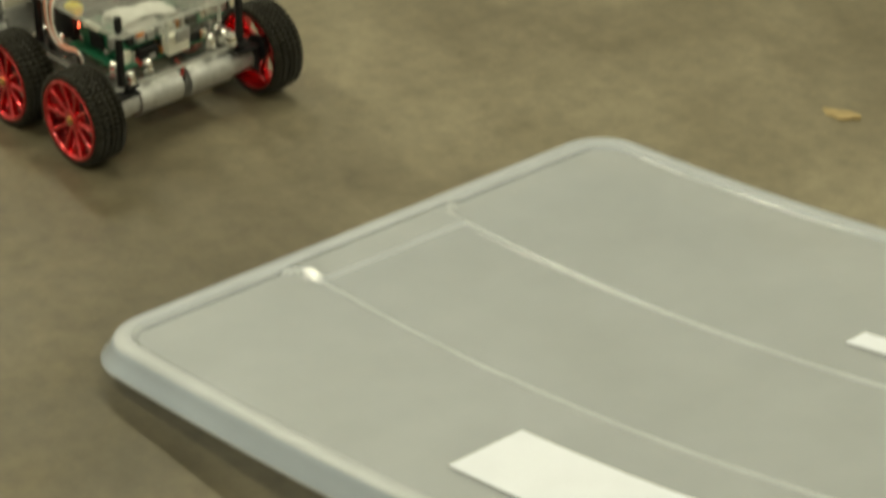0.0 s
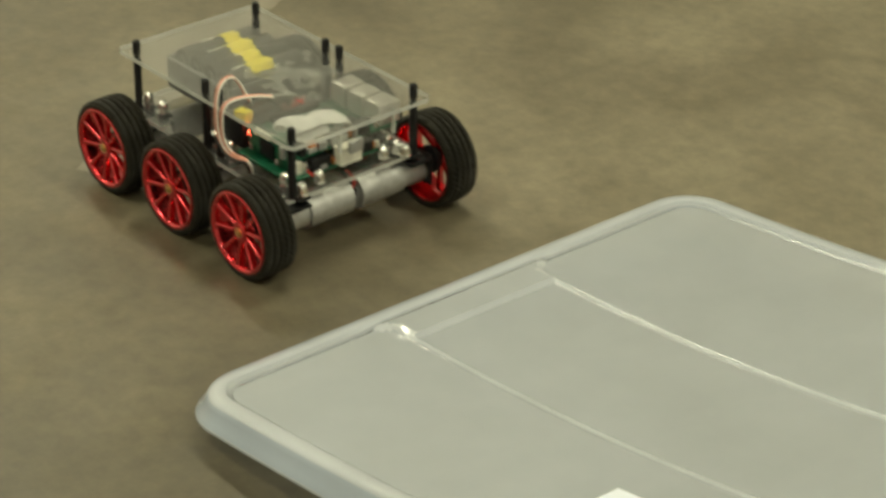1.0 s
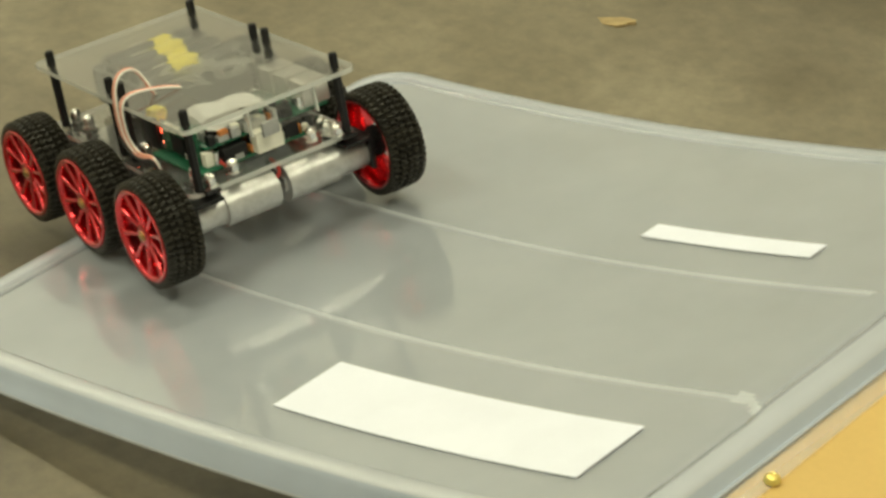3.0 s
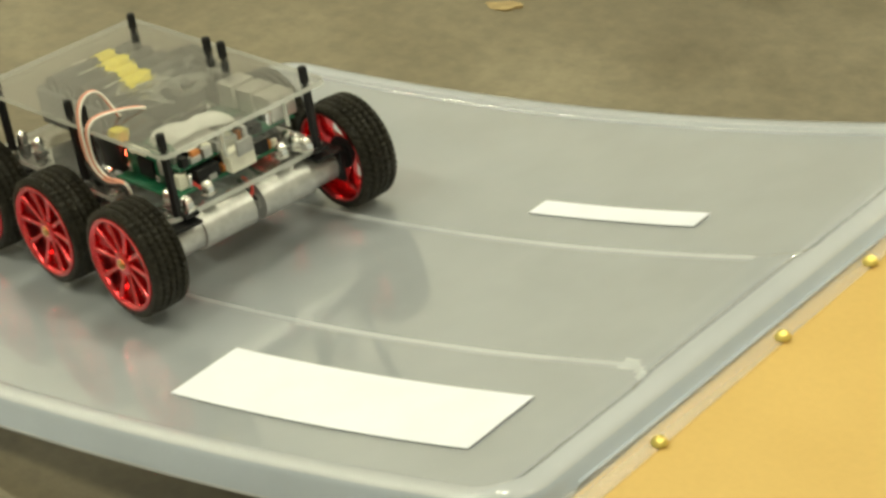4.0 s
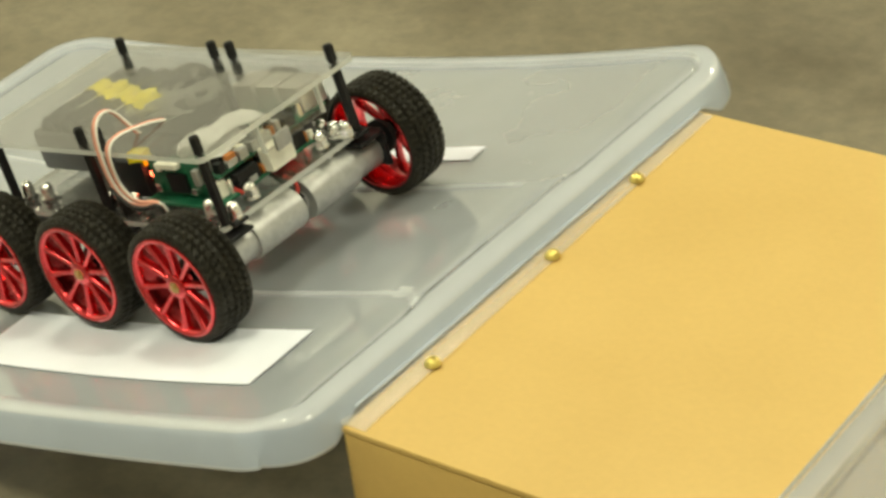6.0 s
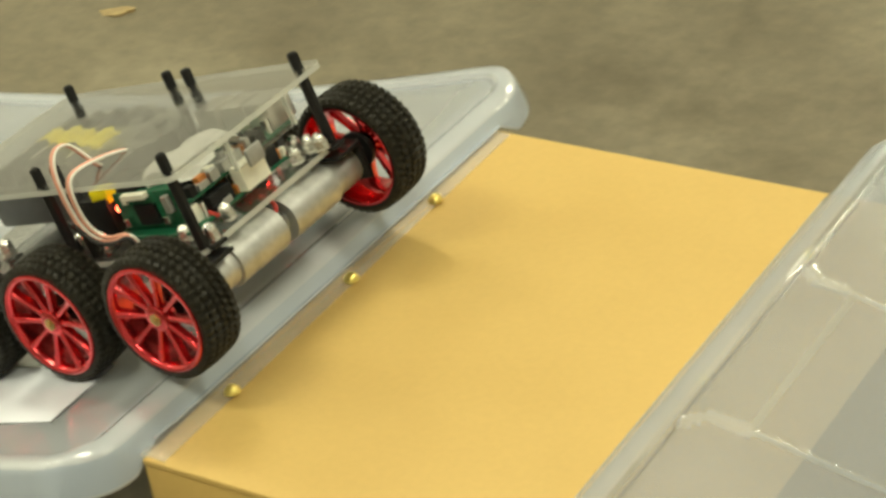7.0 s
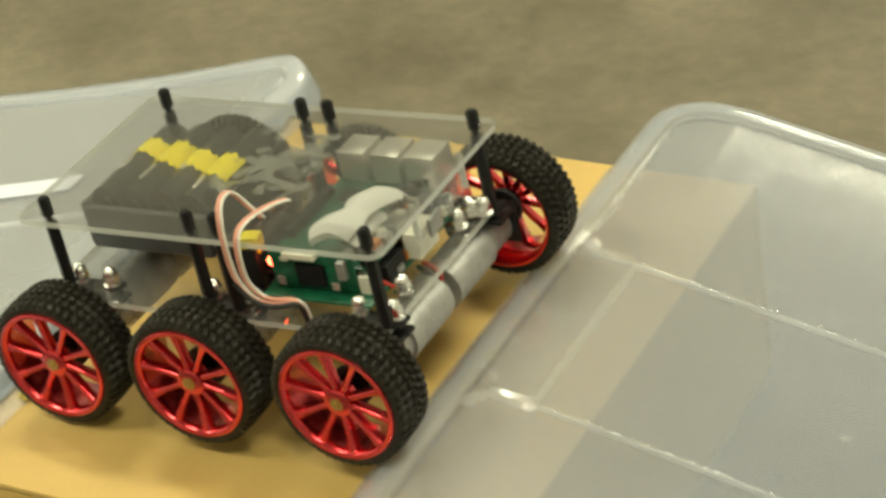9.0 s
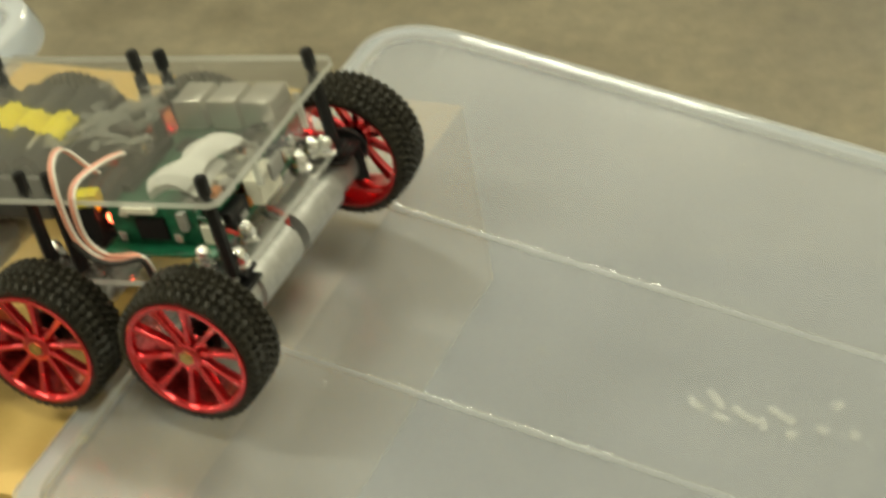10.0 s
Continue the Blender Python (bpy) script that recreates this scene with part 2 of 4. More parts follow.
# ---------- the hall ----------
def build_hall():
    x0, x1, y0, y1, zc = -5.2, 5.0, -5.0, 6.2, 4.9
    bm = bmesh.new()
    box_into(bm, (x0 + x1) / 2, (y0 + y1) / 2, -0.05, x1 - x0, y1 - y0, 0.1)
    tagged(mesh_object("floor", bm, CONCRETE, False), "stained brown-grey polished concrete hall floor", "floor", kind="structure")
    # Unseen ceiling, added dark so steeper reflections stay dim.
    bm = bmesh.new()
    box_into(bm, (x0 + x1) / 2, (y0 + y1) / 2, zc + 0.05, x1 - x0, y1 - y0, 0.1)
    tagged(mesh_object("ceiling", bm, CEIL_PAINT, False), "unseen grey hall ceiling, kept dark to dim steep reflections", "ceiling", kind="structure")
    # Unseen walls, set close and white so deck and lids mirror them.
    walls = {"wall_north": ((x0 + x1) / 2, y1 + 0.1, x1 - x0 + 0.4, 0.2), "wall_south": ((x0 + x1) / 2, y0 - 0.1, x1 - x0 + 0.4, 0.2),
             "wall_west": (x0 - 0.1, (y0 + y1) / 2, 0.2, y1 - y0), "wall_east": (x1 + 0.1, (y0 + y1) / 2, 0.2, y1 - y0)}
    for name, (cx, cy, sx, sy) in walls.items():
        bm = bmesh.new()
        box_into(bm, cx, cy, zc / 2, sx, sy, zc)
        tagged(mesh_object(name, bm, WALL_PAINT, False), "unseen white hall wall, added for its reflection", "wall", kind="structure")
    first = None
    for lx, ly in LAMPS:
        if first is None:
            first = empty("ceiling_light", pose(lx, ly, LAMP_Z))
            bm = bmesh.new()
            box_into(bm, 0, 0, 0, 1.24, 0.34, 0.05, bev=0.004)
            for end in (-0.5, 0.5):
                box_into(bm, end, 0, 0.6625, 0.012, 0.012, 1.275)
            part("housing", bm, DULL, first, smooth=False)
            bm = bmesh.new()
            box_into(bm, 0, 0, -0.031, 1.16, 0.28, 0.01, bev=0.002)
            part("diffuser", bm, TUBE, first, "glowing white diffuser", smooth=False)
            tagged(first, "long fluorescent ceiling fixture, switched on", "ceiling light", "ceiling lights")
        else:
            copy_thing(first, pose(lx, ly, LAMP_Z))


# ---------- storage box lids ----------
def lid_mesh(bm, place, length, width, clamp, skirt, rib_mid=0.0, ends=(0.047, 0.047), top_mi=1):
    """A moulded lid: turned-down skirt, rounded rim, sunk panel with two long ribs and a wider rim between them at both ends.
    place(u, v, w) gives the world point; u runs along, v across, w up from the panel."""
    def loop(d, r, n=14):
        pts = []
        hu, hv, r = length / 2 - d, width / 2 - d, max(r - d, 0.006)
        for cu, cv, a0 in ((hu - r, hv - r, 0), (-hu + r, hv - r, 90), (-hu + r, -hv + r, 180), (hu - r, -hv + r, 270)):
            corner = [(cu + r * math.cos(radians(a0 + 90 * k / n)), cv + r * math.sin(radians(a0 + 90 * k / n))) for k in range(n + 1)]
            pts += corner
        full = []
        for k, a in enumerate(pts):
            b = pts[(k + 1) % len(pts)]
            gap = math.hypot(b[0] - a[0], b[1] - a[1])
            steps = max(1, int(round(gap / 0.02))) if gap > 0.03 else 1
            if (k + 1) % (n + 1) == 0:
                steps = 34 if k // (n + 1) in (0, 2) else 20
            full += [(a[0] + (b[0] - a[0]) * q / steps, a[1] + (b[1] - a[1]) * q / steps) for q in range(steps)]
        return full
    R = 0.033
    section = [(-0.0066, None, 1), (-0.0060, "lip", 2), (-0.0034, -0.0070, 2), (-0.0002, -0.0012, 2), (0.0014, 0.0016, 1), (0.0030, 0.0028, top_mi), (0.0070, 0.0032, top_mi), (0.0108, 0.0034, 1), (0.0122, 0.0030, 1),
               (0.0136, 0.0008, 0), (0.0158, 0.0, 0)]
    rings = []
    for d, w, _ in section:
        ring = []
        for u, v in loop(d, R):
            up = skirt(u / length) if w is None else skirt(u / length) + 0.0016 if w == "lip" else w
            if d > 0.01 and length / 2 - abs(u) < 0.03:
                up = max(up, 0.0030 * max(0.0, min(1.0, (0.072 - abs(v - rib_mid)) / 0.006)))
            ring.append(bm.verts.new(clamp(place(u, v, up))))
        rings.append(ring)
    for (_, _, mi), p, q in zip(section, rings, rings[1:]):
        for k in range(len(p)):
            f = bm.faces.new((p[k], p[(k + 1) % len(p)], q[(k + 1) % len(p)], q[k]))
            f.material_index = mi
    # sunk panel
    hv, hu, r = width / 2 - 0.0154, length / 2 - 0.0154, R - 0.0154
    rib = 0.0570
    vs = sorted({round(x, 5) for x in
                 [hv - r + r * math.sin(radians(a)) for a in range(0, 91, 10)] + [-(hv - r + r * math.sin(radians(a))) for a in range(0, 91, 10)]
                 + [rib_mid + s * (rib + o) for s in (-1, 1) for o in (-0.006, -0.0036, -0.003, -0.0024, -0.0018, -0.0012, -0.0006, 0, 0.0006, 0.0012, 0.0018, 0.0024, 0.003, 0.0036, 0.006, 0.008, 0.010, 0.012, 0.014, 0.017)]
                 + [k * 0.02 for k in range(-2, 3)] + [s * 0.09 for s in (-1, 1)] + [s * 0.115 for s in (-1, 1)]})
    half = length / 2
    near = [0.0154, 0.018, 0.021, 0.024]
    steps_a = near + [ends[0] + o for o in (-0.006, -0.004, -0.0026, -0.0013, 0.0, 0.0013, 0.003, 0.006)]
    steps_b = near + [ends[1] + o for o in (-0.006, -0.004, -0.0026, -0.0013, 0.0, 0.0013, 0.003, 0.006)]
    lo_u, hi_u = -half + max(steps_a), half - max(steps_b)
    grid_u = sorted([-half + e for e in steps_a]) + [lo_u + (hi_u - lo_u) * k / 70 for k in range(1, 70)] + sorted([half - e for e in steps_b])
    rows = []
    for v in vs:
        over = max(0.0, abs(v) - (hv - r))
        ext = hu - r + math.sqrt(max(r * r - over * over, 0))
        us = [max(-ext, min(ext, u)) for u in grid_u]
        row = []
        for u in us:
            edge = length / 2 - abs(u)
            a = abs(v - rib_mid)
            w = 0.0
            # rim widened between the ribs
            flare = 0.012 * max(0.0, 1 - max(0.0, edge - 0.015) / 0.016) ** 2
            inside = max(0.0, min(1.0, (rib + 0.003 + flare - a) / 0.005))
            wide = max(0.0, min(1.0, (ends[0 if u < 0 else 1] - edge) / 0.0026))
            w = max(w, 0.0030 * inside * wide)
            # ribs
            w = max(w, 0.0010 * (1 + math.cos(math.pi * min(1.0, abs(a - rib) / 0.0030))) * max(0.0, min(1.0, (edge - 0.012) / 0.004)))
            row.append(bm.verts.new(clamp(place(u, v, w))))
        rows.append(row)
    for v0, v1, p, q in zip(vs, vs[1:], rows, rows[1:]):
        a = abs((v0 + v1) / 2 - rib_mid)
        for k in range(len(p) - 1):
            f = bm.faces.new((p[k], p[k + 1], q[k + 1], q[k]))
            mid_u = (grid_u[k] + grid_u[k + 1]) / 2
            step = ends[0 if mid_u < 0 else 1] - (half - abs(mid_u))
            reach = half - abs(mid_u)
            flare = 0.012 * max(0.0, 1 - max(0.0, reach - 0.015) / 0.016) ** 2
            if (abs(a - rib) < 0.0020 and step < 0.0) or (a < rib and -0.0002 < step < 0.0026) or (step >= 0.0 and -0.0030 < a - rib - flare < 0.0032):
                f.material_index = 1


def thicken(ob, t):
    md = ob.modifiers.new("wall", "SOLIDIFY")
    md.thickness, md.offset = t, -1.0


def panel_up(x):
    q = (min(x, -0.03) + 0.53) / 0.5
    return 0.0268 + 0.0295 * q + 0.0685 * q * q - 1.6 * max(0.0, x + 0.06) ** 2


def panel_down(x):
    z = 0.1225 - 0.228 * (x - 0.245) - 0.12 * max(0.0, 0.25 - x)
    return z if x < 0.5 else z + 0.42 * (x - 0.5) ** 2


def placer(panel, x_mid, y_mid, skew_a=0.0, skew_b=0.0, bow=0.0):
    """bow: how far both long edges bulge towards +y in the middle."""
    def place(u, v, w):
        x = x_mid + u + v * (skew_a * (0.5 - u / 0.55) + skew_b * (0.5 + u / 0.55))
        s = (panel(x + 0.002) - panel(x - 0.002)) / 0.004
        n = 1 / math.hypot(1, s)
        y = y_mid + v + ((bow + 0.0025 - 0.125 * (x + 0.22) ** 2 if v > 0 else bow - 0.115 * (x + 0.2) ** 2) if bow else 0.0) * max(0.0, min(1.0, (abs(v) - 0.07) / 0.09))
        return Vector((x - w * s * n, y, panel(x) + w * n))
    return place


def pins(parent_group, x, ys, z):
    bm = bmesh.new()
    prof = [(0.0001, 0.0042), (0.0018, 0.0038), (0.0034, 0.0024), (0.0042, 0.0006), (0.0040, 0.0), (0.0001, 0.0)]
    lathe_into(bm, prof, 20)
    bmesh.ops.rotate(bm, verts=bm.verts, cent=(0, 0, 0), matrix=Matrix.Rotation(radians(90), 3, "X"))
    cyl_into(bm, (0, 0, -0.010), (0, 0, 0.001), 0.0006, seg=8)
    first = mesh_object("brass_pin", bm, BRASS)
    tagged(first, "domed brass thumb pin pressed through the lid edge", "pin", parent_group)
    first.matrix_world = pose(x, ys[0], z)
    for y in ys[1:]:
        copy_thing(first, pose(x, y, z))


def build_lids():
    place = placer(panel_up, -0.2795, 0.0015, -0.012, 0.018, 0.0105)
    lid = empty("storage_box_lid", pose(-0.2790, 0.0045, 0.0))
    tagged(lid, "milky translucent plastic storage lid bent up as a ramp", "lid", "lids")
    bm = bmesh.new()
    lid_mesh(bm, place, 0.536, 0.409, lambda p: Vector((p.x, p.y, max(p.z, BOX_TOP + 0.003 if p.x > -0.0125 and -0.163 < p.y < 0.166 else 0.002))), lambda f: -0.0127 - 0.004 * f, -0.0090, (0.0425, 0.036))
    shell = part("shell", bm, [LID, LID_THICK, LID_RIM], lid)
    shell.matrix_parent_inverse = lid.matrix_world.inverted()
    thicken(shell, 0.0016)
    bm = bmesh.new()
    box_into(bm, -0.0055, 0.001, BOX_TOP + 0.0006, 0.0165, 0.318, 0.0008, bev=0.0003)
    strip = part("pinned_strip", bm, CLEAR_FILM, lid, "clear plastic edge strip pinned to the box")
    strip.matrix_parent_inverse = lid.matrix_world.inverted()

    place2 = placer(panel_down, 0.4735, 0.0130)
    lid2 = empty("storage_box_lid", pose(0.4755, 0.0130, 0.0))
    tagged(lid2, "milky translucent plastic storage lid sloping down from the box", "lid", "lids")
    bm = bmesh.new()
    lid_mesh(bm, place2, 0.541, 0.411, lambda p: Vector((p.x, p.y, max(p.z, BOX_TOP + 0.003 if p.x < 0.277 and -0.163 < p.y < 0.166 else 0.002))), lambda f: -0.0140 - 0.002 * f, -0.0015, top_mi=2)
    shell = part("shell", bm, [LID_CLEARER, LID_CLEARER_THICK, LID_CLEARER_RIM], lid2)
    shell.matrix_parent_inverse = lid2.matrix_world.inverted()
    thicken(shell, 0.0016)

    # shallow moulded writing, too worn to read
    marks = [(0.450, 0.003, 0.010, 62), (0.457, 0.010, 0.012, 48), (0.462, 0.000, 0.008, 80), (0.471, 0.006, 0.013, 66), (0.480, 0.004, 0.007, 40), (0.486, 0.013, 0.014, 72), (0.493, 0.003, 0.006, 15), (0.507, 0.030, 0.006, 0), (0.519, 0.015, 0.006, 0), (0.505, 0.012, 0.006, 60), (0.376, 0.006, 0.003, 0)]
    for x, y, ln, turn in marks:
        bm = bmesh.new()
        sl = math.degrees(math.atan(0.228))
        box_into(bm, 0, 0, 0, ln, 0.0044, 0.0009, bev=0.0003, turn=pose(x, y, panel_down(x) + 0.0006, 0, sl, 0) @ pose(0, 0, 0, 0, 0, 90 + turn))
        mk = part("moulded_mark", bm, FROST, lid2)
        mk.matrix_parent_inverse = lid2.matrix_world.inverted()

    # paper labels stuck to the first lid
    for x0, x1, y0, y1 in ((-0.284, -0.0735, -0.1515, -0.1010), (-0.2235, -0.108, 0.0815, 0.0975)):
        bm = bmesh.new()
        n = 24
        top, low = [], []
        for k in range(n + 1):
            x = x0 + (x1 - x0) * k / n
            for y in (y0, y1):
                top.append(bm.verts.new((x, y, panel_up(x) + 0.0012)))
                low.append(bm.verts.new((x, y, panel_up(x) + 0.0006)))
        for k in range(n):
            a = 2 * k
            bm.faces.new((top[a], top[a + 1], top[a + 3], top[a + 2]))
            bm.faces.new((low[a], low[a + 2], low[a + 3], low[a + 1]))
            bm.faces.new((top[a], top[a + 2], low[a + 2], low[a]))
            bm.faces.new((top[a + 1], low[a + 1], low[a + 3], top[a + 3]))
        ob = mesh_object("paper_label", bm, PAPER)
        wide = y1 - y0 > 0.03
        tagged(ob, "blank white paper label, long and broad, on the lid" if wide else "narrow blank white paper label on the lid", "label", "paper labels")
    pins("pins on the rising lid", 0.0005, (0.0844, 0.0031, -0.1008), BOX_TOP + 0.0010)
    pins("pins on the falling lid", 0.2078, (0.1032, -0.0109, -0.1195), BOX_TOP + 0.0005)


def build_box():
    x0, x1, y0, y1 = -0.0098, 0.274, -0.1600, 0.1628
    ob = empty("cardboard_box", pose((x0 + x1) / 2, (y0 + y1) / 2, 0))
    tagged(ob, "plain tan cardboard box on the concrete floor", "box")
    sx, sy, h = x1 - x0, y1 - y0, BOX_TOP
    bm = bmesh.new()
    box_into(bm, 0, 0, h - 0.002, sx, sy, 0.004, bev=0.0012)
    part("top_panel", bm, BOARD, ob)
    for name, px, py, wx, wy in (("side_panel", 0, -sy / 2 + 0.0025, sx - 0.001, 0.004), ("side_panel", 0, sy / 2 - 0.0025, sx - 0.001, 0.004),
                                 ("side_panel", -sx / 2 + 0.0025, 0, 0.004, sy - 0.0105), ("side_panel", sx / 2 - 0.0025, 0, 0.004, sy - 0.0105)):
        bm = bmesh.new()
        box_into(bm, px, py, (h - 0.004) / 2, wx, wy, h - 0.0042, bev=0.0008)
        part(name, bm, BOARD, ob)


def build_floor_bits():
    bm = bmesh.new()
    n = 14
    ring = []
    for k in range(n):
        a = 2 * math.pi * k / n
        r = 0.5 + 0.07 * math.sin(3 * a) + 0.05 * math.sin(5 * a + 1)
        ring.append((0.028 * r * math.cos(a), 0.014 * r * math.sin(a)))
    up = [bm.verts.new((x, y, 0.0012 + 0.0018 * math.sin(60 * x))) for x, y in ring]
    lo = [bm.verts.new((x, y, 0.0002)) for x, y in ring]
    bm.faces.new(up)
    bm.faces.new(lo[::-1])
    for k in range(n):
        bm.faces.new((up[k], lo[k], lo[(k + 1) % n], up[(k + 1) % n]))
    ob = mesh_object("dry_leaf", bm, LEAF)
    ob.matrix_world = pose(-0.4965, 0.3905, 0, 0, 0, 20)
    tagged(ob, "small dry ochre leaf lying on the floor", "leaf")
    # worn pale line across the floor
    bm = bmesh.new()
    a, b = Vector((-0.880, -0.048, 0)), Vector((-1.30, 0.62, 0))
    d = (b - a).normalized()
    a = a - d * 0.04
    sd = Vector((-d.y, d.x, 0)) * 0.010
    rows = []
    for k in range(41):
        c = a.lerp(b, k / 40)
        wob = 1 + 0.25 * math.sin(k * 1.7) * math.sin(k * 0.6)
        rows.append([bm.verts.new(c + sd * wob + Vector((0, 0, h))) for h in (0.0001, 0.0003)] + [bm.verts.new(c - sd * wob + Vector((0, 0, h))) for h in (0.0003, 0.0001)])
    for p, q in zip(rows, rows[1:]):
        for j in range(4):
            bm.faces.new((p[j], q[j], q[(j + 1) % 4], p[(j + 1) % 4]))
    tagged(mesh_object("floor_line", bm, LINE), "faint worn pale line on the concrete", "floor line", kind="structure")


# ---------- the six-wheeled robot ----------
WHEEL_R = 0.0333


def build_wheel(parent, x, side, source):
    """side -1: outer face towards -y. Hub mesh with tyre and rim under it."""
    if source is None:
        bm = bmesh.new()
        cyl_into(bm, (0, -0.0118, 0), (0, -0.0090, 0), 0.0034, seg=6)
        cyl_into(bm, (0, -0.0128, 0), (0, -0.0116, 0), 0.0014, seg=12)
        cyl_into(bm, (0, -0.0030, 0), (0, 0.0080, 0), 0.0060, seg=6, mi=1)
        cyl_into(bm, (0, 0.0020, 0), (0, 0.0045, 0), 0.0100, seg=28, mi=1)
        hub = part("wheel", bm, [BRASS_NUT, BLACK], parent, "red ten-spoke wheel with black rubber tyre")
        bm = bmesh.new()
        rows = [(0.0276, -0.0100, 0), (0.0283, -0.0118, 0), (0.0297, -0.0124, 0), (0.0311, -0.0121, 0), (0.0319, -0.0112, 1), (0.0322, -0.0098, 1), (0.0322, -0.0078, 1), (0.0316, -0.0070, 0), (0.0324, -0.0062, 2),
                (0.0326, -0.0030, 2), (0.0318, -0.0022, 0), (0.0326, -0.0014, 1), (0.0326, 0.0014, 1), (0.0318, 0.0022, 0), (0.0326, 0.0030, 2), (0.0324, 0.0062, 2), (0.0316, 0.0070, 0), (0.0322, 0.0078, 1),
                (0.0322, 0.0098, 1), (0.0319, 0.0112, 1), (0.0311, 0.0121, 0), (0.0297, 0.0124, 0), (0.0283, 0.0118, 0), (0.0276, 0.0100, 0), (0.0274, 0.0, 0)]
        seg = 240
        grid = []
        for r, y, tread in rows:
            ring = []
            for k in range(seg):
                lift = 0.0012 if tread and (k + (0 if tread == 1 else 3) + int(abs(y) * 420)) % 5 < 3 else (-0.0010 if tread else 0.0)
                a = 2 * math.pi * k / seg
                ring.append(bm.verts.new(((r + lift) * math.cos(a), y, (r + lift) * math.sin(a))))
            grid.append(ring)
        for p, q in zip(grid, grid[1:] + grid[:1]):
            for k in range(seg):
                bm.faces.new((p[k], p[(k + 1) % seg], q[(k + 1) % seg], q[k]))
        tyre = part("tyre", bm, RUBBER, hub, "black rubber tyre with block tread")
        bm = bmesh.new()
        lathe_into(bm, [(0.0250, -0.0100), (0.0254, -0.0115), (0.0262, -0.0126), (0.0270, -0.0131), (0.0278, -0.0131), (0.0285, -0.0126), (0.0288, -0.0114), (0.0276, -0.0102), (0.0268, 0.0), (0.0276, 0.0105),
                        (0.0284, 0.0122), (0.0272, 0.0122), (0.0258, 0.010), (0.0250, 0.0), (0.0250, -0.0085)], 64, closed=True)
        lathe_into(bm, [(0.0030, -0.0112), (0.0052, -0.0114), (0.0068, -0.0106), (0.0074, -0.0080), (0.0068, -0.0035), (0.0001, -0.0030)], 40)
        for k in range(10):
            a = 2 * math.pi * k / 10
            inner, outer = Vector((0.0060 * math.cos(a), 0, 0.0060 * math.sin(a))), Vector((0.0262 * math.cos(a), 0, 0.0262 * math.sin(a)))
            side_v = Vector((-math.sin(a), 0, math.cos(a)))
            ring = []
            for q in range(5):
                s = q / 4
                c = inner.lerp(outer, s)
                wd = 0.0012 + 0.0012 * s ** 3 + 0.0006 * (1 - s) ** 3
                yf = -0.0102 - 0.0018 * s * s
                arc = [radians(20 * j) for j in range(10)]
                prof = [(-wd * math.cos(g), yf + 0.0016 * (1 - math.sin(g))) for g in arc] + [(wd, yf + 0.0045), (-wd, yf + 0.0045)]
                ring.append([bm.verts.new(c + side_v * o + Vector((0, yy, 0))) for o, yy in prof])
            for p, q in zip(ring, ring[1:]):
                for j in range(12):
                    bm.faces.new((p[j], p[(j + 1) % 12], q[(j + 1) % 12], q[j]))
        part("rim", bm, RED, hub, "red anodised ten-spoke rim")
        source = hub
        ob = hub
    else:
        ob = new("wheel", source.data)
        ob.parent = parent
        ob["label"] = "red ten-spoke wheel with black rubber tyre"
        for child in source.children:
            c = new(child.name.split(".")[0], child.data)
            c.parent = ob
            c["label"] = child["label"]
    ob.matrix_basis = wheel_pose(x, side, 0)
    return ob


def wheel_pose(x, side, turn):
    base = pose(x, side * 0.0780, 0, 0, 0, 0 if side < 0 else 180)
    return base @ pose(0, 0, 0, 0, turn if side < 0 else -turn, 0)


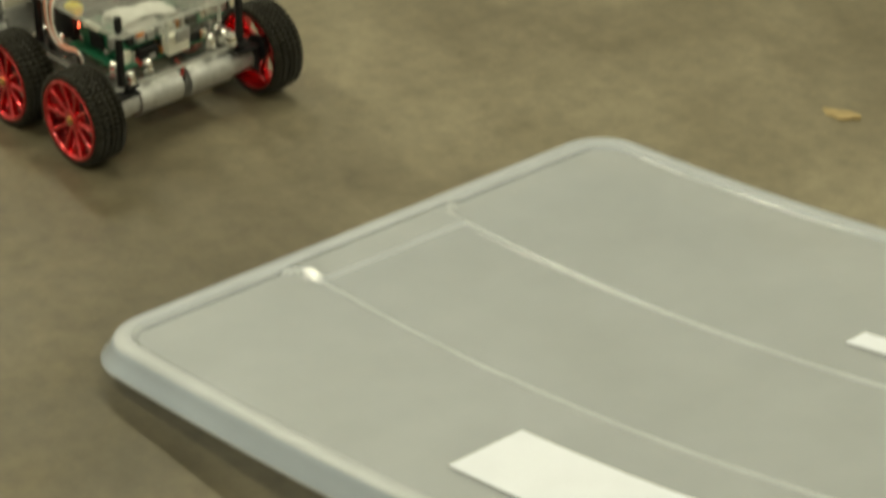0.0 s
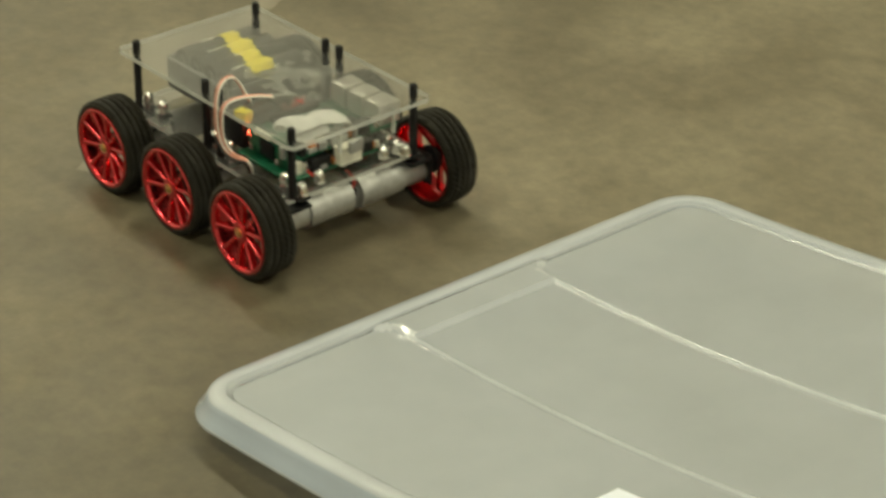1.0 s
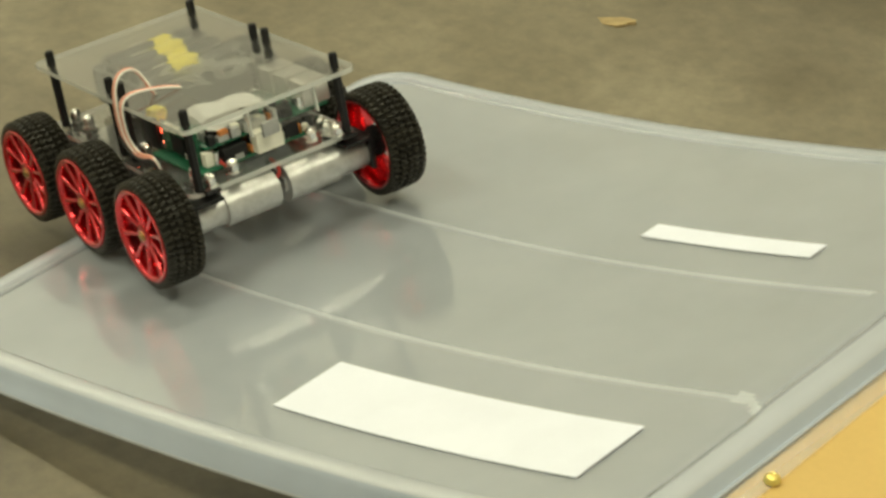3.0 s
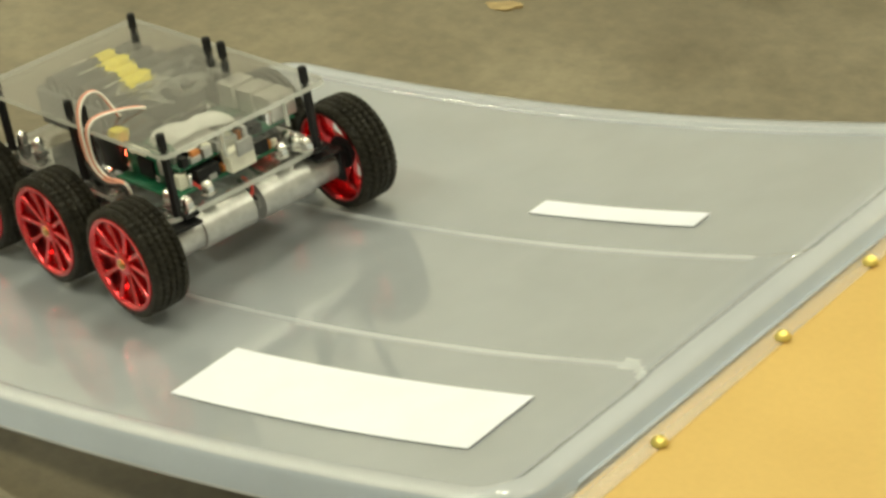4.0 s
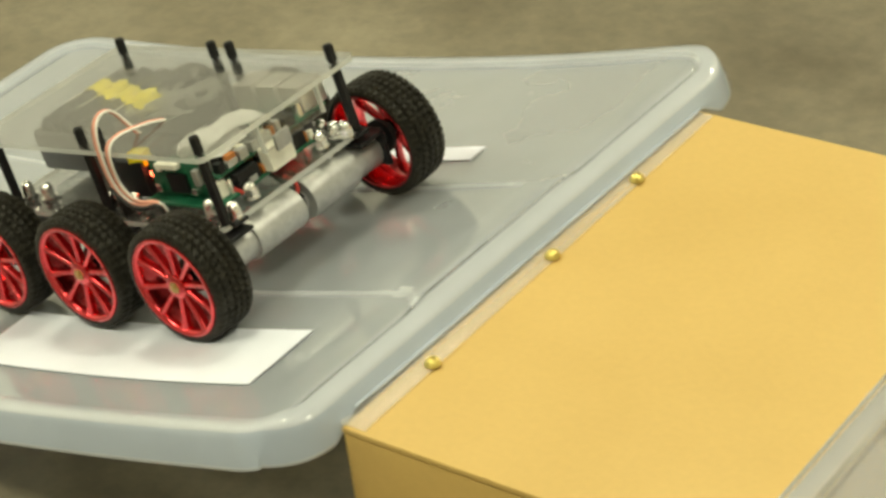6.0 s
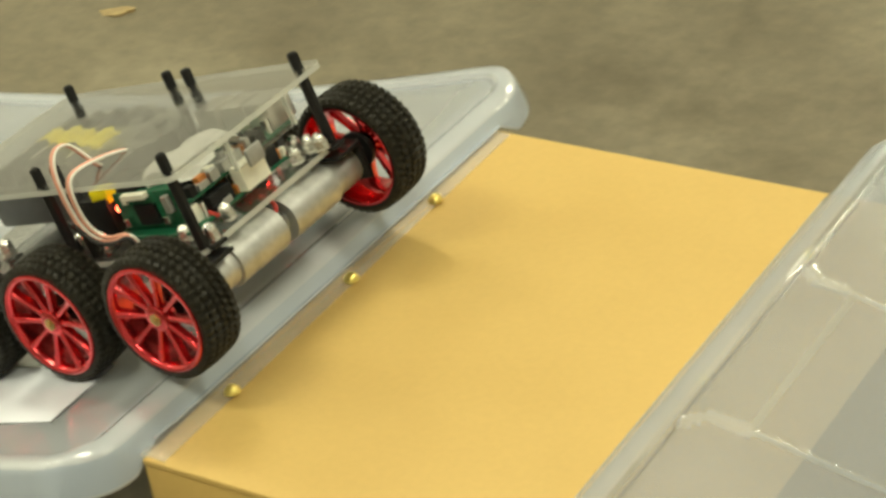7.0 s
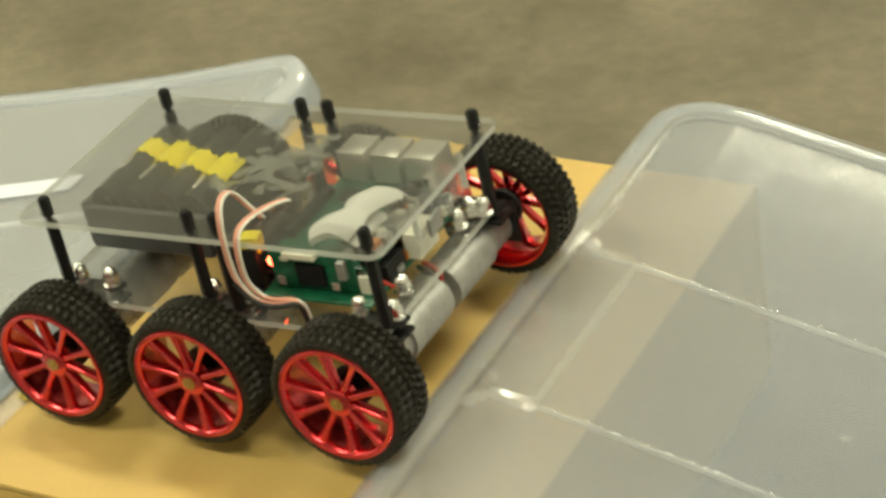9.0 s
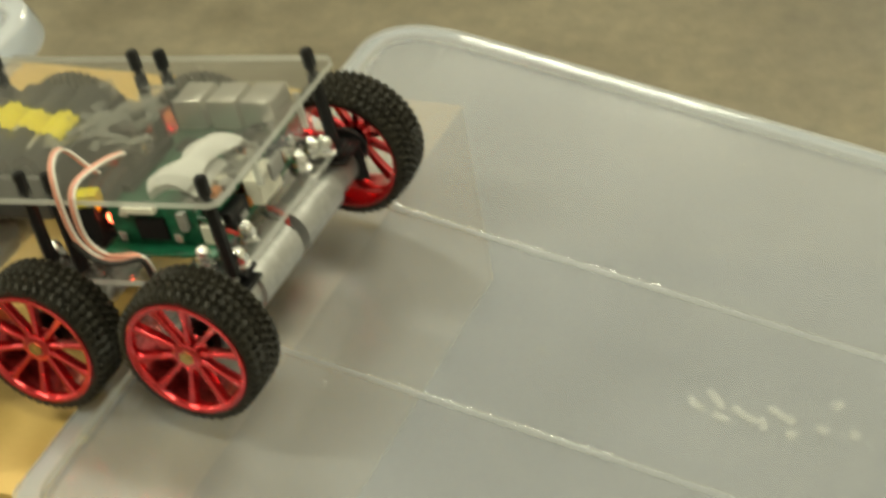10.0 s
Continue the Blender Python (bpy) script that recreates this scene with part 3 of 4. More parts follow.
def build_robot():
    rob = empty("six_wheeled_robot")
    tagged(rob, "six-wheeled robot with red rims, clear acrylic decks and exposed electronics", "robot")
    # decks
    def deck(name, x0, x1, y0, y1, z, t, label):
        bm = bmesh.new()
        r, n = 0.006, 6
        pts = []
        for cx, cy, a0 in ((x1 - r, y1 - r, 0), (x0 + r, y1 - r, 90), (x0 + r, y0 + r, 180), (x1 - r, y0 + r, 270)):
            pts += [(cx + r * math.cos(radians(a0 + 90 * k / n)), cy + r * math.sin(radians(a0 + 90 * k / n))) for k in range(n + 1)]
        up = [bm.verts.new((x, y, z + t)) for x, y in pts]
        lo = [bm.verts.new((x, y, z)) for x, y in pts]
        bm.faces.new(up)
        bm.faces.new(lo[::-1])
        for k in range(len(pts)):
            f = bm.faces.new((up[k], lo[k], lo[(k + 1) % len(pts)], up[(k + 1) % len(pts)]))
            f.material_index = 1
        return part(name, bm, [ACRYLIC, ACRYLIC_EDGE], rob, label, smooth=False)
    deck("top_deck", -0.1035, 0.0945, -0.0575, 0.0620, 0.0545, 0.0030, "clear acrylic upper deck")
    deck("bottom_deck", -0.1000, 0.0880, -0.0580, 0.0580, 0.0130, 0.0030, "clear acrylic lower deck")
    # standoffs
    bm = bmesh.new()
    cyl_into(bm, (0, 0, 0.0162), (0, 0, 0.0540), 0.0030, seg=6)
    cyl_into(bm, (0, 0, 0.0576), (0, 0, 0.0665), 0.0030, seg=6)
    cyl_into(bm, (0, 0, 0.0535), (0, 0, 0.0580), 0.0015, seg=10)
    cyl_into(bm, (0, 0, 0.0665), (0, 0, 0.0672), 0.0021, seg=10)
    post = part("standoff", bm, BLACK, rob, "black hexagonal standoff")
    spots = [(sx, sy) for sx in (-0.0872, 0.0868) for sy in (-0.0515, 0.0515)] + [(sx, sy) for sx in (-0.0066, 0.0084) for sy in (-0.0515, 0.0510)]
    post.matrix_basis = pose(*spots[0], 0)
    for sx, sy in spots[1:]:
        share("standoff", post, rob, pose(sx, sy, 0), "black hexagonal standoff")
    # motors, brackets and bolts
    bm = bmesh.new()
    cyl_into(bm, (0, -0.062, 0), (0, -0.040, 0), 0.0100, seg=28)
    cyl_into(bm, (0, -0.040, 0), (0, -0.0035, 0), 0.0118, seg=28)
    cyl_into(bm, (0, -0.0035, 0), (0, -0.0020, 0), 0.0060, seg=20)
    cyl_into(bm, (0, -0.070, 0), (0, -0.062, 0), 0.0030, seg=12)
    motor = None
    bmb = bmesh.new()
    box_into(bmb, 0, -0.0615, 0.002, 0.026, 0.0025, 0.022, bev=0.0004)
    box_into(bmb, 0, -0.0520, 0.0117, 0.030, 0.0180, 0.0022, bev=0.0004)
    box_into(bmb, 0, -0.0480, 0.0172, 0.028, 0.0100, 0.0020, bev=0.0004)
    bmo = bmesh.new()
    cyl_into(bmo, (0, 0, 0.0165), (0, 0, 0.0172), 0.0046, seg=20)
    cyl_into(bmo, (0, 0, 0.0172), (0, 0, 0.0215), 0.0039, seg=6)
    bmesh.ops.create_uvsphere(bmo, u_segments=16, v_segments=10, radius=0.0035, matrix=pose(0, 0, 0.0218) @ Matrix.Diagonal((1, 1, 1.1, 1)))
    for xm in (-0.0775, 0.0, 0.0780):
        for side in (-1, 1):
            m = pose(xm, 0.003, -0.0025, 0, 0, 0 if side < 0 else 180)
            if motor is None:
                motor = part("motor", bm, ALU, rob, "silver cylindrical gear motor")
                bracket = part("bracket", bmb, BLACK, rob, "black motor bracket", smooth=False)
                bolt = part("bolt", bmo, STEEL, rob, "bright steel bolt and nut")
                motor.matrix_basis, bracket.matrix_basis = m, m
                bolt.matrix_basis = pose(xm - 0.009, side * 0.044, 0)
                share("bolt", bolt, rob, pose(xm + 0.009, side * 0.044, 0), "bright steel bolt and nut")
            else:
                share("motor", motor, rob, m, "silver cylindrical gear motor")
                share("bracket", bracket, rob, m, "black motor bracket")
                for o in (-0.009, 0.009):
                    share("bolt", bolt, rob, pose(xm + o, side * 0.044, 0), "bright steel bolt and nut")
    # wires between the front motors
    for xm in (-0.0775, 0.0, 0.0780):
        tube("motor_wire", [(xm + 0.002, 0.000, 0.002), (xm + 0.008, 0.003, 0.006), (xm + 0.004, 0.006, 0.009), (xm - 0.004, 0.004, 0.013)], 0.0012, RED_WIRE, rob, "red motor wire")
        tube("motor_wire", [(xm + 0.001, 0.006, 0.001), (xm + 0.009, 0.004, -0.001), (xm + 0.006, 0.001, 0.006), (xm - 0.006, 0.002, 0.012)], 0.0012, BLACK_WIRE, rob, "black motor wire")
    # battery holder under the upper deck
    bm = bmesh.new()
    box_into(bm, -0.0605, 0.0155, 0.0325, 0.069, 0.068, 0.022, bev=0.004)
    for k in range(3):
        box_into(bm, -0.0768 + 0.0166 * k, 0.0155, 0.0440, 0.0016, 0.066, 0.004)
    for y in (-0.0205, 0.0515):
        box_into(bm, -0.0605, y, 0.0335, 0.0710, 0.0050, 0.0230, bev=0.0024)
    for x in (-0.0968, -0.0242):
        box_into(bm, x, 0.0155, 0.0340, 0.0030, 0.0720, 0.0230, bev=0.0014)
    pack = part("battery_holder", bm, DARK, rob, "dark grey battery holder with yellow tape")
    pack.matrix_basis = pose(0.0040, -0.0015, 0.0)
    bm = bmesh.new()
    cyl_into(bm, (0, -0.0315, 0), (0, 0.0315, 0), 0.0080, seg=26)
    cyl_into(bm, (0, -0.0335, 0), (0, -0.0315, 0), 0.0030, seg=12)
    first = part("battery_cell", bm, CELL, pack, "dark grey battery cell")
    bm = bmesh.new()
    n, rows = 11, []
    for j in range(n + 1):
        a = radians(28 + 124 * j / n)
        wob = 0.0012 * math.sin(2.1 * j)
        rows.append([bm.verts.new((r * math.cos(a), y + wob, r * math.sin(a))) for r, y in ((0.0081, -0.0062), (0.0081, 0.0062), (0.0086, 0.0062), (0.0086, -0.0062))])
    for p, q in zip(rows, rows[1:]):
        for j in range(4):
            bm.faces.new((p[j], p[(j + 1) % 4], q[(j + 1) % 4], q[j]))
    bm.faces.new(rows[0])
    bm.faces.new(rows[-1][::-1])
    tape = part("yellow_tape", bm, YELLOW, pack, "bright yellow tape")
    for k in range(4):
        m, mt = pose(-0.0852 + 0.0166 * k, 0.0155, 0.0447), pose(-0.0852 + 0.0166 * k, 0.0240 - 0.0038 * k, 0.0447)
        if k == 0:
            first.matrix_basis, tape.matrix_basis = m, mt
        else:
            share("battery_cell", first, pack, m, "dark grey battery cell")
            share("yellow_tape", tape, pack, mt @ Matrix.Diagonal((1, (1.3, 1.5, 1.15, 1.55, 1.2)[k], 1, 1)), "bright yellow tape")
    # pale bars painted on the cells in place of glints
    for k, y, ln in ((0, -0.008, 0.010), (1, -0.014, 0.013), (1, 0.002, 0.006), (2, -0.006, 0.008), (3, -0.019, 0.011)):
        bm = bmesh.new()
        box_into(bm, -0.0852 + 0.0166 * k - 0.0015, 0.0155 + y, 0.0447 + 0.0080, 0.0022, ln, 0.0006, rz=4 * k - 6, bev=0.0002)
        part("cell_print", bm, TIN, pack, "pale bar painted as a glint")
    # single-board computer
    bm = bmesh.new()
    box_into(bm, 0.0435, 0.008, 0.0325, 0.056, 0.085, 0.0016, bev=0.0003)
    sbc = part("computer_board", bm, PCB, rob, "green single-board computer")
    for x, sx in ((0.0250, 0.0150), (0.0435, 0.0150), (0.0620, 0.0165)):
        bm = bmesh.new()
        box_into(bm, x, 0.0450, 0.0410, sx, 0.0180, 0.0150, bev=0.0006)
        part("port", bm, TIN, sbc, "silver metal port")
        bm = bmesh.new()
        box_into(bm, x, 0.0545, 0.0405, sx * 0.8, 0.0012, 0.0100)
        part("port_mouth", bm, BLACK, sbc, smooth=False)
    chips = [("chip", 0.040, 0.010, 0.014, 0.014, 0.0020, BLACK), ("chip", 0.052, -0.012, 0.010, 0.010, 0.0016, BLACK), ("chip", 0.030, 0.022, 0.009, 0.009, 0.0018, BLACK),
             ("header", 0.0185, 0.004, 0.0050, 0.0400, 0.0040, BLACK), ("socket", 0.0690, -0.022, 0.0050, 0.0075, 0.0035, ALU), ("socket", 0.0670, 0.000, 0.0110, 0.0150, 0.0060, ALU),
             ("socket", 0.0670, 0.0220, 0.0120, 0.0070, 0.0060, BLACK), ("capacitor", 0.0660, -0.0110, 0.0050, 0.0050, 0.0060, CREAM), ("capacitor", 0.0680, 0.0120, 0.0040, 0.0040, 0.0055, ORANGE),
             ("socket", 0.0300, -0.0310, 0.0180, 0.0080, 0.0030, BLACK), ("socket", 0.0460, -0.0330, 0.0180, 0.0060, 0.0042, CREAM)]
    for name, x, y, sx, sy, sz, mt in chips:
        bm = bmesh.new()
        box_into(bm, x, y, 0.0333 + sz / 2, sx, sy, sz, bev=0.0003)
        part(name, bm, mt, sbc, smooth=False)
    # driver board on the lower deck
    bm = bmesh.new()
    box_into(bm, 0.0470, -0.006, 0.0205, 0.058, 0.078, 0.0016, bev=0.0003)
    drv = part("driver_board", bm, PCB, rob, "green motor driver board")
    for name, x, y, sx, sy, sz, mt in (("chip", 0.040, -0.010, 0.016, 0.016, 0.006, BLACK), ("terminal", 0.0720, -0.018, 0.007, 0.016, 0.0085, BLACK), ("terminal", 0.0770, 0.003, 0.008, 0.018, 0.0130, CREAM),
                                       ("terminal", 0.0720, 0.0210, 0.007, 0.010, 0.0085, BLACK), ("capacitor", 0.0690, -0.034, 0.0055, 0.0055, 0.0090, CREAM), ("heat_sink", 0.050, 0.016, 0.015, 0.016, 0.0085, ALU),
                                       ("capacitor", 0.060, -0.002, 0.005, 0.005, 0.009, ORANGE), ("chip", 0.055, -0.030, 0.010, 0.008, 0.003, BLACK)):
        bm = bmesh.new()
        box_into(bm, x, y, 0.0213 + sz / 2, sx, sy, sz, bev=0.0004)
        part(name, bm, mt, drv, smooth=False)
    rng = random.Random(21)
    looks = [("capacitor", CREAM), ("chip", BLACK), ("socket", ALU), ("resistor", ORANGE), ("chip", DARK), ("socket", DULL), ("capacitor", STEEL)]
    for board, xb, ztop in ((sbc, 0.0700, 0.0333), (drv, 0.0745, 0.0213)):
        for row in range(2):
            y = -0.030
            while y < 0.040:
                name, mt = rng.choice(looks)
                w, h = rng.uniform(0.003, 0.0065), rng.uniform(0.003, 0.0095)
                bm = bmesh.new()
                x = xb - 0.0085 * row - rng.uniform(0.0, 0.003)
                if mt in (STEEL, CREAM):
                    cyl_into(bm, (x, y, ztop), (x, y, ztop + h), w * 0.45, seg=14)
                else:
                    box_into(bm, x, y, ztop + h / 2, rng.uniform(0.003, 0.006), w, h, bev=0.0003)
                part(name, bm, mt, board, smooth=mt in (STEEL, CREAM))
                y += w + rng.uniform(0.001, 0.005)
    # clear offcuts glued under the deck behind the battery pack
    rng = random.Random(5)
    for k in range(30):
        bm = bmesh.new()
        sx, sy = rng.uniform(0.007, 0.022), rng.uniform(0.0014, 0.0045)
        m = pose(rng.uniform(-0.030, 0.020), rng.uniform(-0.008, 0.046), rng.uniform(0.0505, 0.0525), rng.uniform(-14, 14), rng.uniform(-8, 8), rng.uniform(-80, 80))
        box_into(bm, 0, 0, 0, sx, sy, 0.0012, bev=0.0003, turn=m)
        part("acrylic_offcut", bm, OFFCUT, rob, "small clear acrylic offcut", smooth=False)
    # upright clear camera holder at the front with a small grey module
    bm = bmesh.new()
    box_into(bm, 0.0855, 0.0120, 0.0449, 0.0026, 0.0460, 0.0185, bev=0.0005)
    holder = part("camera_holder", bm, ACRYLIC, rob, "upright clear acrylic camera holder", smooth=False)
    bm = bmesh.new()
    box_into(bm, 0.0880, 0.0010, 0.0380, 0.0022, 0.0120, 0.0090, rz=4, bev=0.0006)
    part("module", bm, DULL, holder, "pale grey module plate")
    for y in (-0.011, 0.035):
        bm = bmesh.new()
        box_into(bm, 0.0858, y, 0.0449, 0.0034, 0.0012, 0.0185, bev=0.0003)
        part("holder_edge", bm, ACRYLIC_EDGE, holder, smooth=False)
    # white ribbon looped above the computer board
    bm = bmesh.new()
    ctl = [(0.020, 0.037), (0.018, 0.046), (0.011, 0.0515), (0.000, 0.0528), (-0.012, 0.0515), (-0.022, 0.0530), (-0.031, 0.0515), (-0.0355, 0.0470), (-0.0330, 0.0420), (-0.024, 0.0395), (-0.012, 0.0405), (-0.002, 0.0440)]
    rows = []
    for k in range(45):
        f = k / 44 * (len(ctl) - 1)
        i0 = min(int(f), len(ctl) - 2)
        s = f - i0
        s = s * s * (3 - 2 * s)
        y = ctl[i0][0] * (1 - s) + ctl[i0 + 1][0] * s
        z = ctl[i0][1] * (1 - s) + ctl[i0 + 1][1] * s
        y = -0.0095 + (y + 0.008) * 0.78
        xm = 0.0560 + 0.25 * (y + 0.012)
        row = []
        for j in range(7):
            o = -1 + j / 3
            row.append((xm + (0.0098 + 0.0026 * math.cos(260 * (y + 0.024))) * o, y + 0.0015 * o, 0.0535 - 0.75 * (0.0535 - z) - 0.0045 * o * o))
        rows.append(row)
    up = [[bm.verts.new(p) for p in row] for row in rows]
    lo = [[bm.verts.new((p[0], p[1] + 0.0003, p[2] - 0.0006)) for p in row] for row in rows]
    for g, flip in ((up, False), (lo, True)):
        for p, q in zip(g, g[1:]):
            for j in range(6):
                quad = (p[j], p[j + 1], q[j + 1], q[j])
                bm.faces.new(quad[::-1] if flip else quad)
    for p, q, u, w in zip(up, up[1:], lo, lo[1:]):
        bm.faces.new((p[0], q[0], w[0], u[0]))
        bm.faces.new((p[6], u[6], w[6], q[6]))
    bm.faces.new((up[0][0], *up[0][1:], *lo[0][::-1]))
    bm.faces.new((*up[-1][::-1], *lo[-1]))
    part("ribbon_cable", bm, WHITE_CABLE, rob, "looped white ribbon cable")
    # power wires looping over the deck edge
    outer = [(0.0236, -0.0372, 0.0582), (0.0205, -0.0375, 0.0600), (0.0150, -0.0390, 0.0690), (0.0140, -0.0440, 0.0760), (0.0150, -0.0540, 0.0760), (0.0180, -0.0610, 0.0680), (0.0180, -0.0620, 0.0520), (0.0190, -0.0620, 0.0400), (0.0240, -0.0615, 0.0310),
             (0.0330, -0.0600, 0.0270), (0.0430, -0.0590, 0.0290), (0.0490, -0.0580, 0.0310), (0.0500, -0.0570, 0.0220), (0.0470, -0.0540, 0.0100)]
    inner = [(0.0275, -0.0220, 0.0582), (0.0262, -0.0260, 0.0600), (0.0240, -0.0360, 0.0620), (0.0235, -0.0480, 0.0640), (0.0240, -0.0580, 0.0640), (0.0245, -0.0618, 0.0580), (0.0238, -0.0618, 0.0480), (0.0240, -0.0615, 0.0390), (0.0290, -0.0600, 0.0310),
             (0.0370, -0.0590, 0.0290), (0.0450, -0.0580, 0.0310), (0.0485, -0.0570, 0.0280), (0.0480, -0.0540, 0.0100)]
    for pts in (outer, inner):
        tube("servo_wire", pts, 0.0010, PINK_WIRE, rob, "looping salmon wire")
        tube("servo_wire", [(x + 0.0015, y + 0.0004, z - 0.0003) for x, y, z in pts], 0.0007, WHITE_WIRE, rob, "looping white wire")
    tube("servo_wire", [(x + 0.0003, y - 0.0012, z - 0.0010) for x, y, z in outer[7:]], 0.0012, BLACK_WIRE, rob, "black wire")
    # upright green board along the side, under the ribbon
    bm = bmesh.new()
    box_into(bm, 0.0440, -0.0366, 0.0318, 0.0440, 0.0016, 0.0200, bev=0.0003)
    side_board = part("side_board", bm, PCB, rob, "upright green circuit board")
    for name, x, z, sx, sz, dy, mt in (("chip", 0.0430, 0.0300, 0.0150, 0.0110, 0.0018, BLACK), ("socket", 0.0400, 0.0408, 0.0170, 0.0030, 0.0040, CREAM), ("socket", 0.0610, 0.0350, 0.0040, 0.0090, 0.0035, DULL),
                                       ("capacitor", 0.0570, 0.0270, 0.0040, 0.0040, 0.0040, STEEL), ("capacitor", 0.0280, 0.0270, 0.0040, 0.0045, 0.0035, STEEL), ("resistor", 0.0300, 0.0370, 0.0040, 0.0020, 0.0014, CREAM)):
        bm = bmesh.new()
        box_into(bm, x, -0.0374 - dy / 2, z, sx, dy, sz, bev=0.0003)
        part(name, bm, mt, side_board, smooth=False)
    for y in (0.0300, 0.0420, -0.0250):
        share("bolt", bolt, rob, pose(0.0810, y, 0.0005), "bright steel bolt and nut")
    # loose wiring between the decks
    rng = random.Random(7)
    for k in range(14):
        mt = (BLACK_WIRE, BLACK_WIRE, RED_WIRE, BLACK_WIRE)[k % 4]
        x0, y0 = rng.uniform(-0.02, 0.02), rng.uniform(-0.035, 0.035)
        x1, y1 = rng.uniform(0.010, 0.075), rng.uniform(-0.040, 0.040)
        pts = [(x0, y0, 0.0185), (x0 + 0.006, y0 - 0.006, rng.uniform(0.022, 0.030)), ((x0 + x1) / 2, (y0 + y1) / 2 + rng.uniform(-0.012, 0.012), rng.uniform(0.022, 0.030)), (x1, y1, rng.uniform(0.023, 0.028)), (x1 + 0.003, y1 + 0.004, 0.0200)]
        tube("inner_wire", pts, 0.0010, mt, rob, "red inner wire" if mt is RED_WIRE else "black inner wire")
    # plain black block between the decks, behind the middle standoffs
    bm = bmesh.new()
    box_into(bm, 0.0030, -0.0200, 0.0285, 0.022, 0.034, 0.021, bev=0.0012)
    part("relay_block", bm, BLACK, rob, "plain black block")
    # red power light and yellow plug
    bm = bmesh.new()
    bmesh.ops.create_icosphere(bm, subdivisions=2, radius=0.0026, matrix=pose(0.0207, -0.0345, 0.0330))
    part("power_light", bm, LED_GLOW, rob, "glowing red power light")
    bm = bmesh.new()
    box_into(bm, 0.0090, -0.0320, 0.0400, 0.0110, 0.0080, 0.0085, rz=12, bev=0.001)
    part("plug", bm, YELLOW, rob, "yellow taped plug")
    # small fan behind the computer board
    bm = bmesh.new()
    lathe_into(bm, [(0.0125, -0.004), (0.0140, -0.004), (0.0140, 0.004), (0.0125, 0.004)], 32, closed=True)
    cyl_into(bm, (0, -0.0042, 0), (0, 0.004, 0), 0.0050, seg=20, mi=1)
    lathe_into(bm, [(0.0022, 0.0041), (0.0036, 0.0041), (0.0036, 0.0046), (0.0022, 0.0046)], 24, closed=True)
    for k in range(7):
        a = 2 * math.pi * k / 7
        box_into(bm, 0, 0, 0, 0.0080, 0.0008, 0.0050, turn=Matrix.Rotation(a, 4, "Y") @ Matrix.Translation((0.0085, 0, 0)) @ Matrix.Rotation(radians(35), 4, "X"))
    fan = part("fan", bm, [OFFCUT, BLACK], rob, "small clear cooling fan with black hub")
    fan.matrix_basis = pose(0.008, 0.022, 0.0495, 90) @ Matrix.Diagonal((0.72, 0.5, 0.72, 1))
    # wheels
    wheels, source = [], None
    for side in (-1, 1):
        for x in (-0.0775, 0.0, 0.0780):
            ob = build_wheel(rob, x, side, source)
            source = source or ob
            wheels.append((ob, x, side))
    return rob, wheels


build_hall()
build_box()
build_lids()
build_floor_bits()
ROBOT, WHEELS = build_robot()


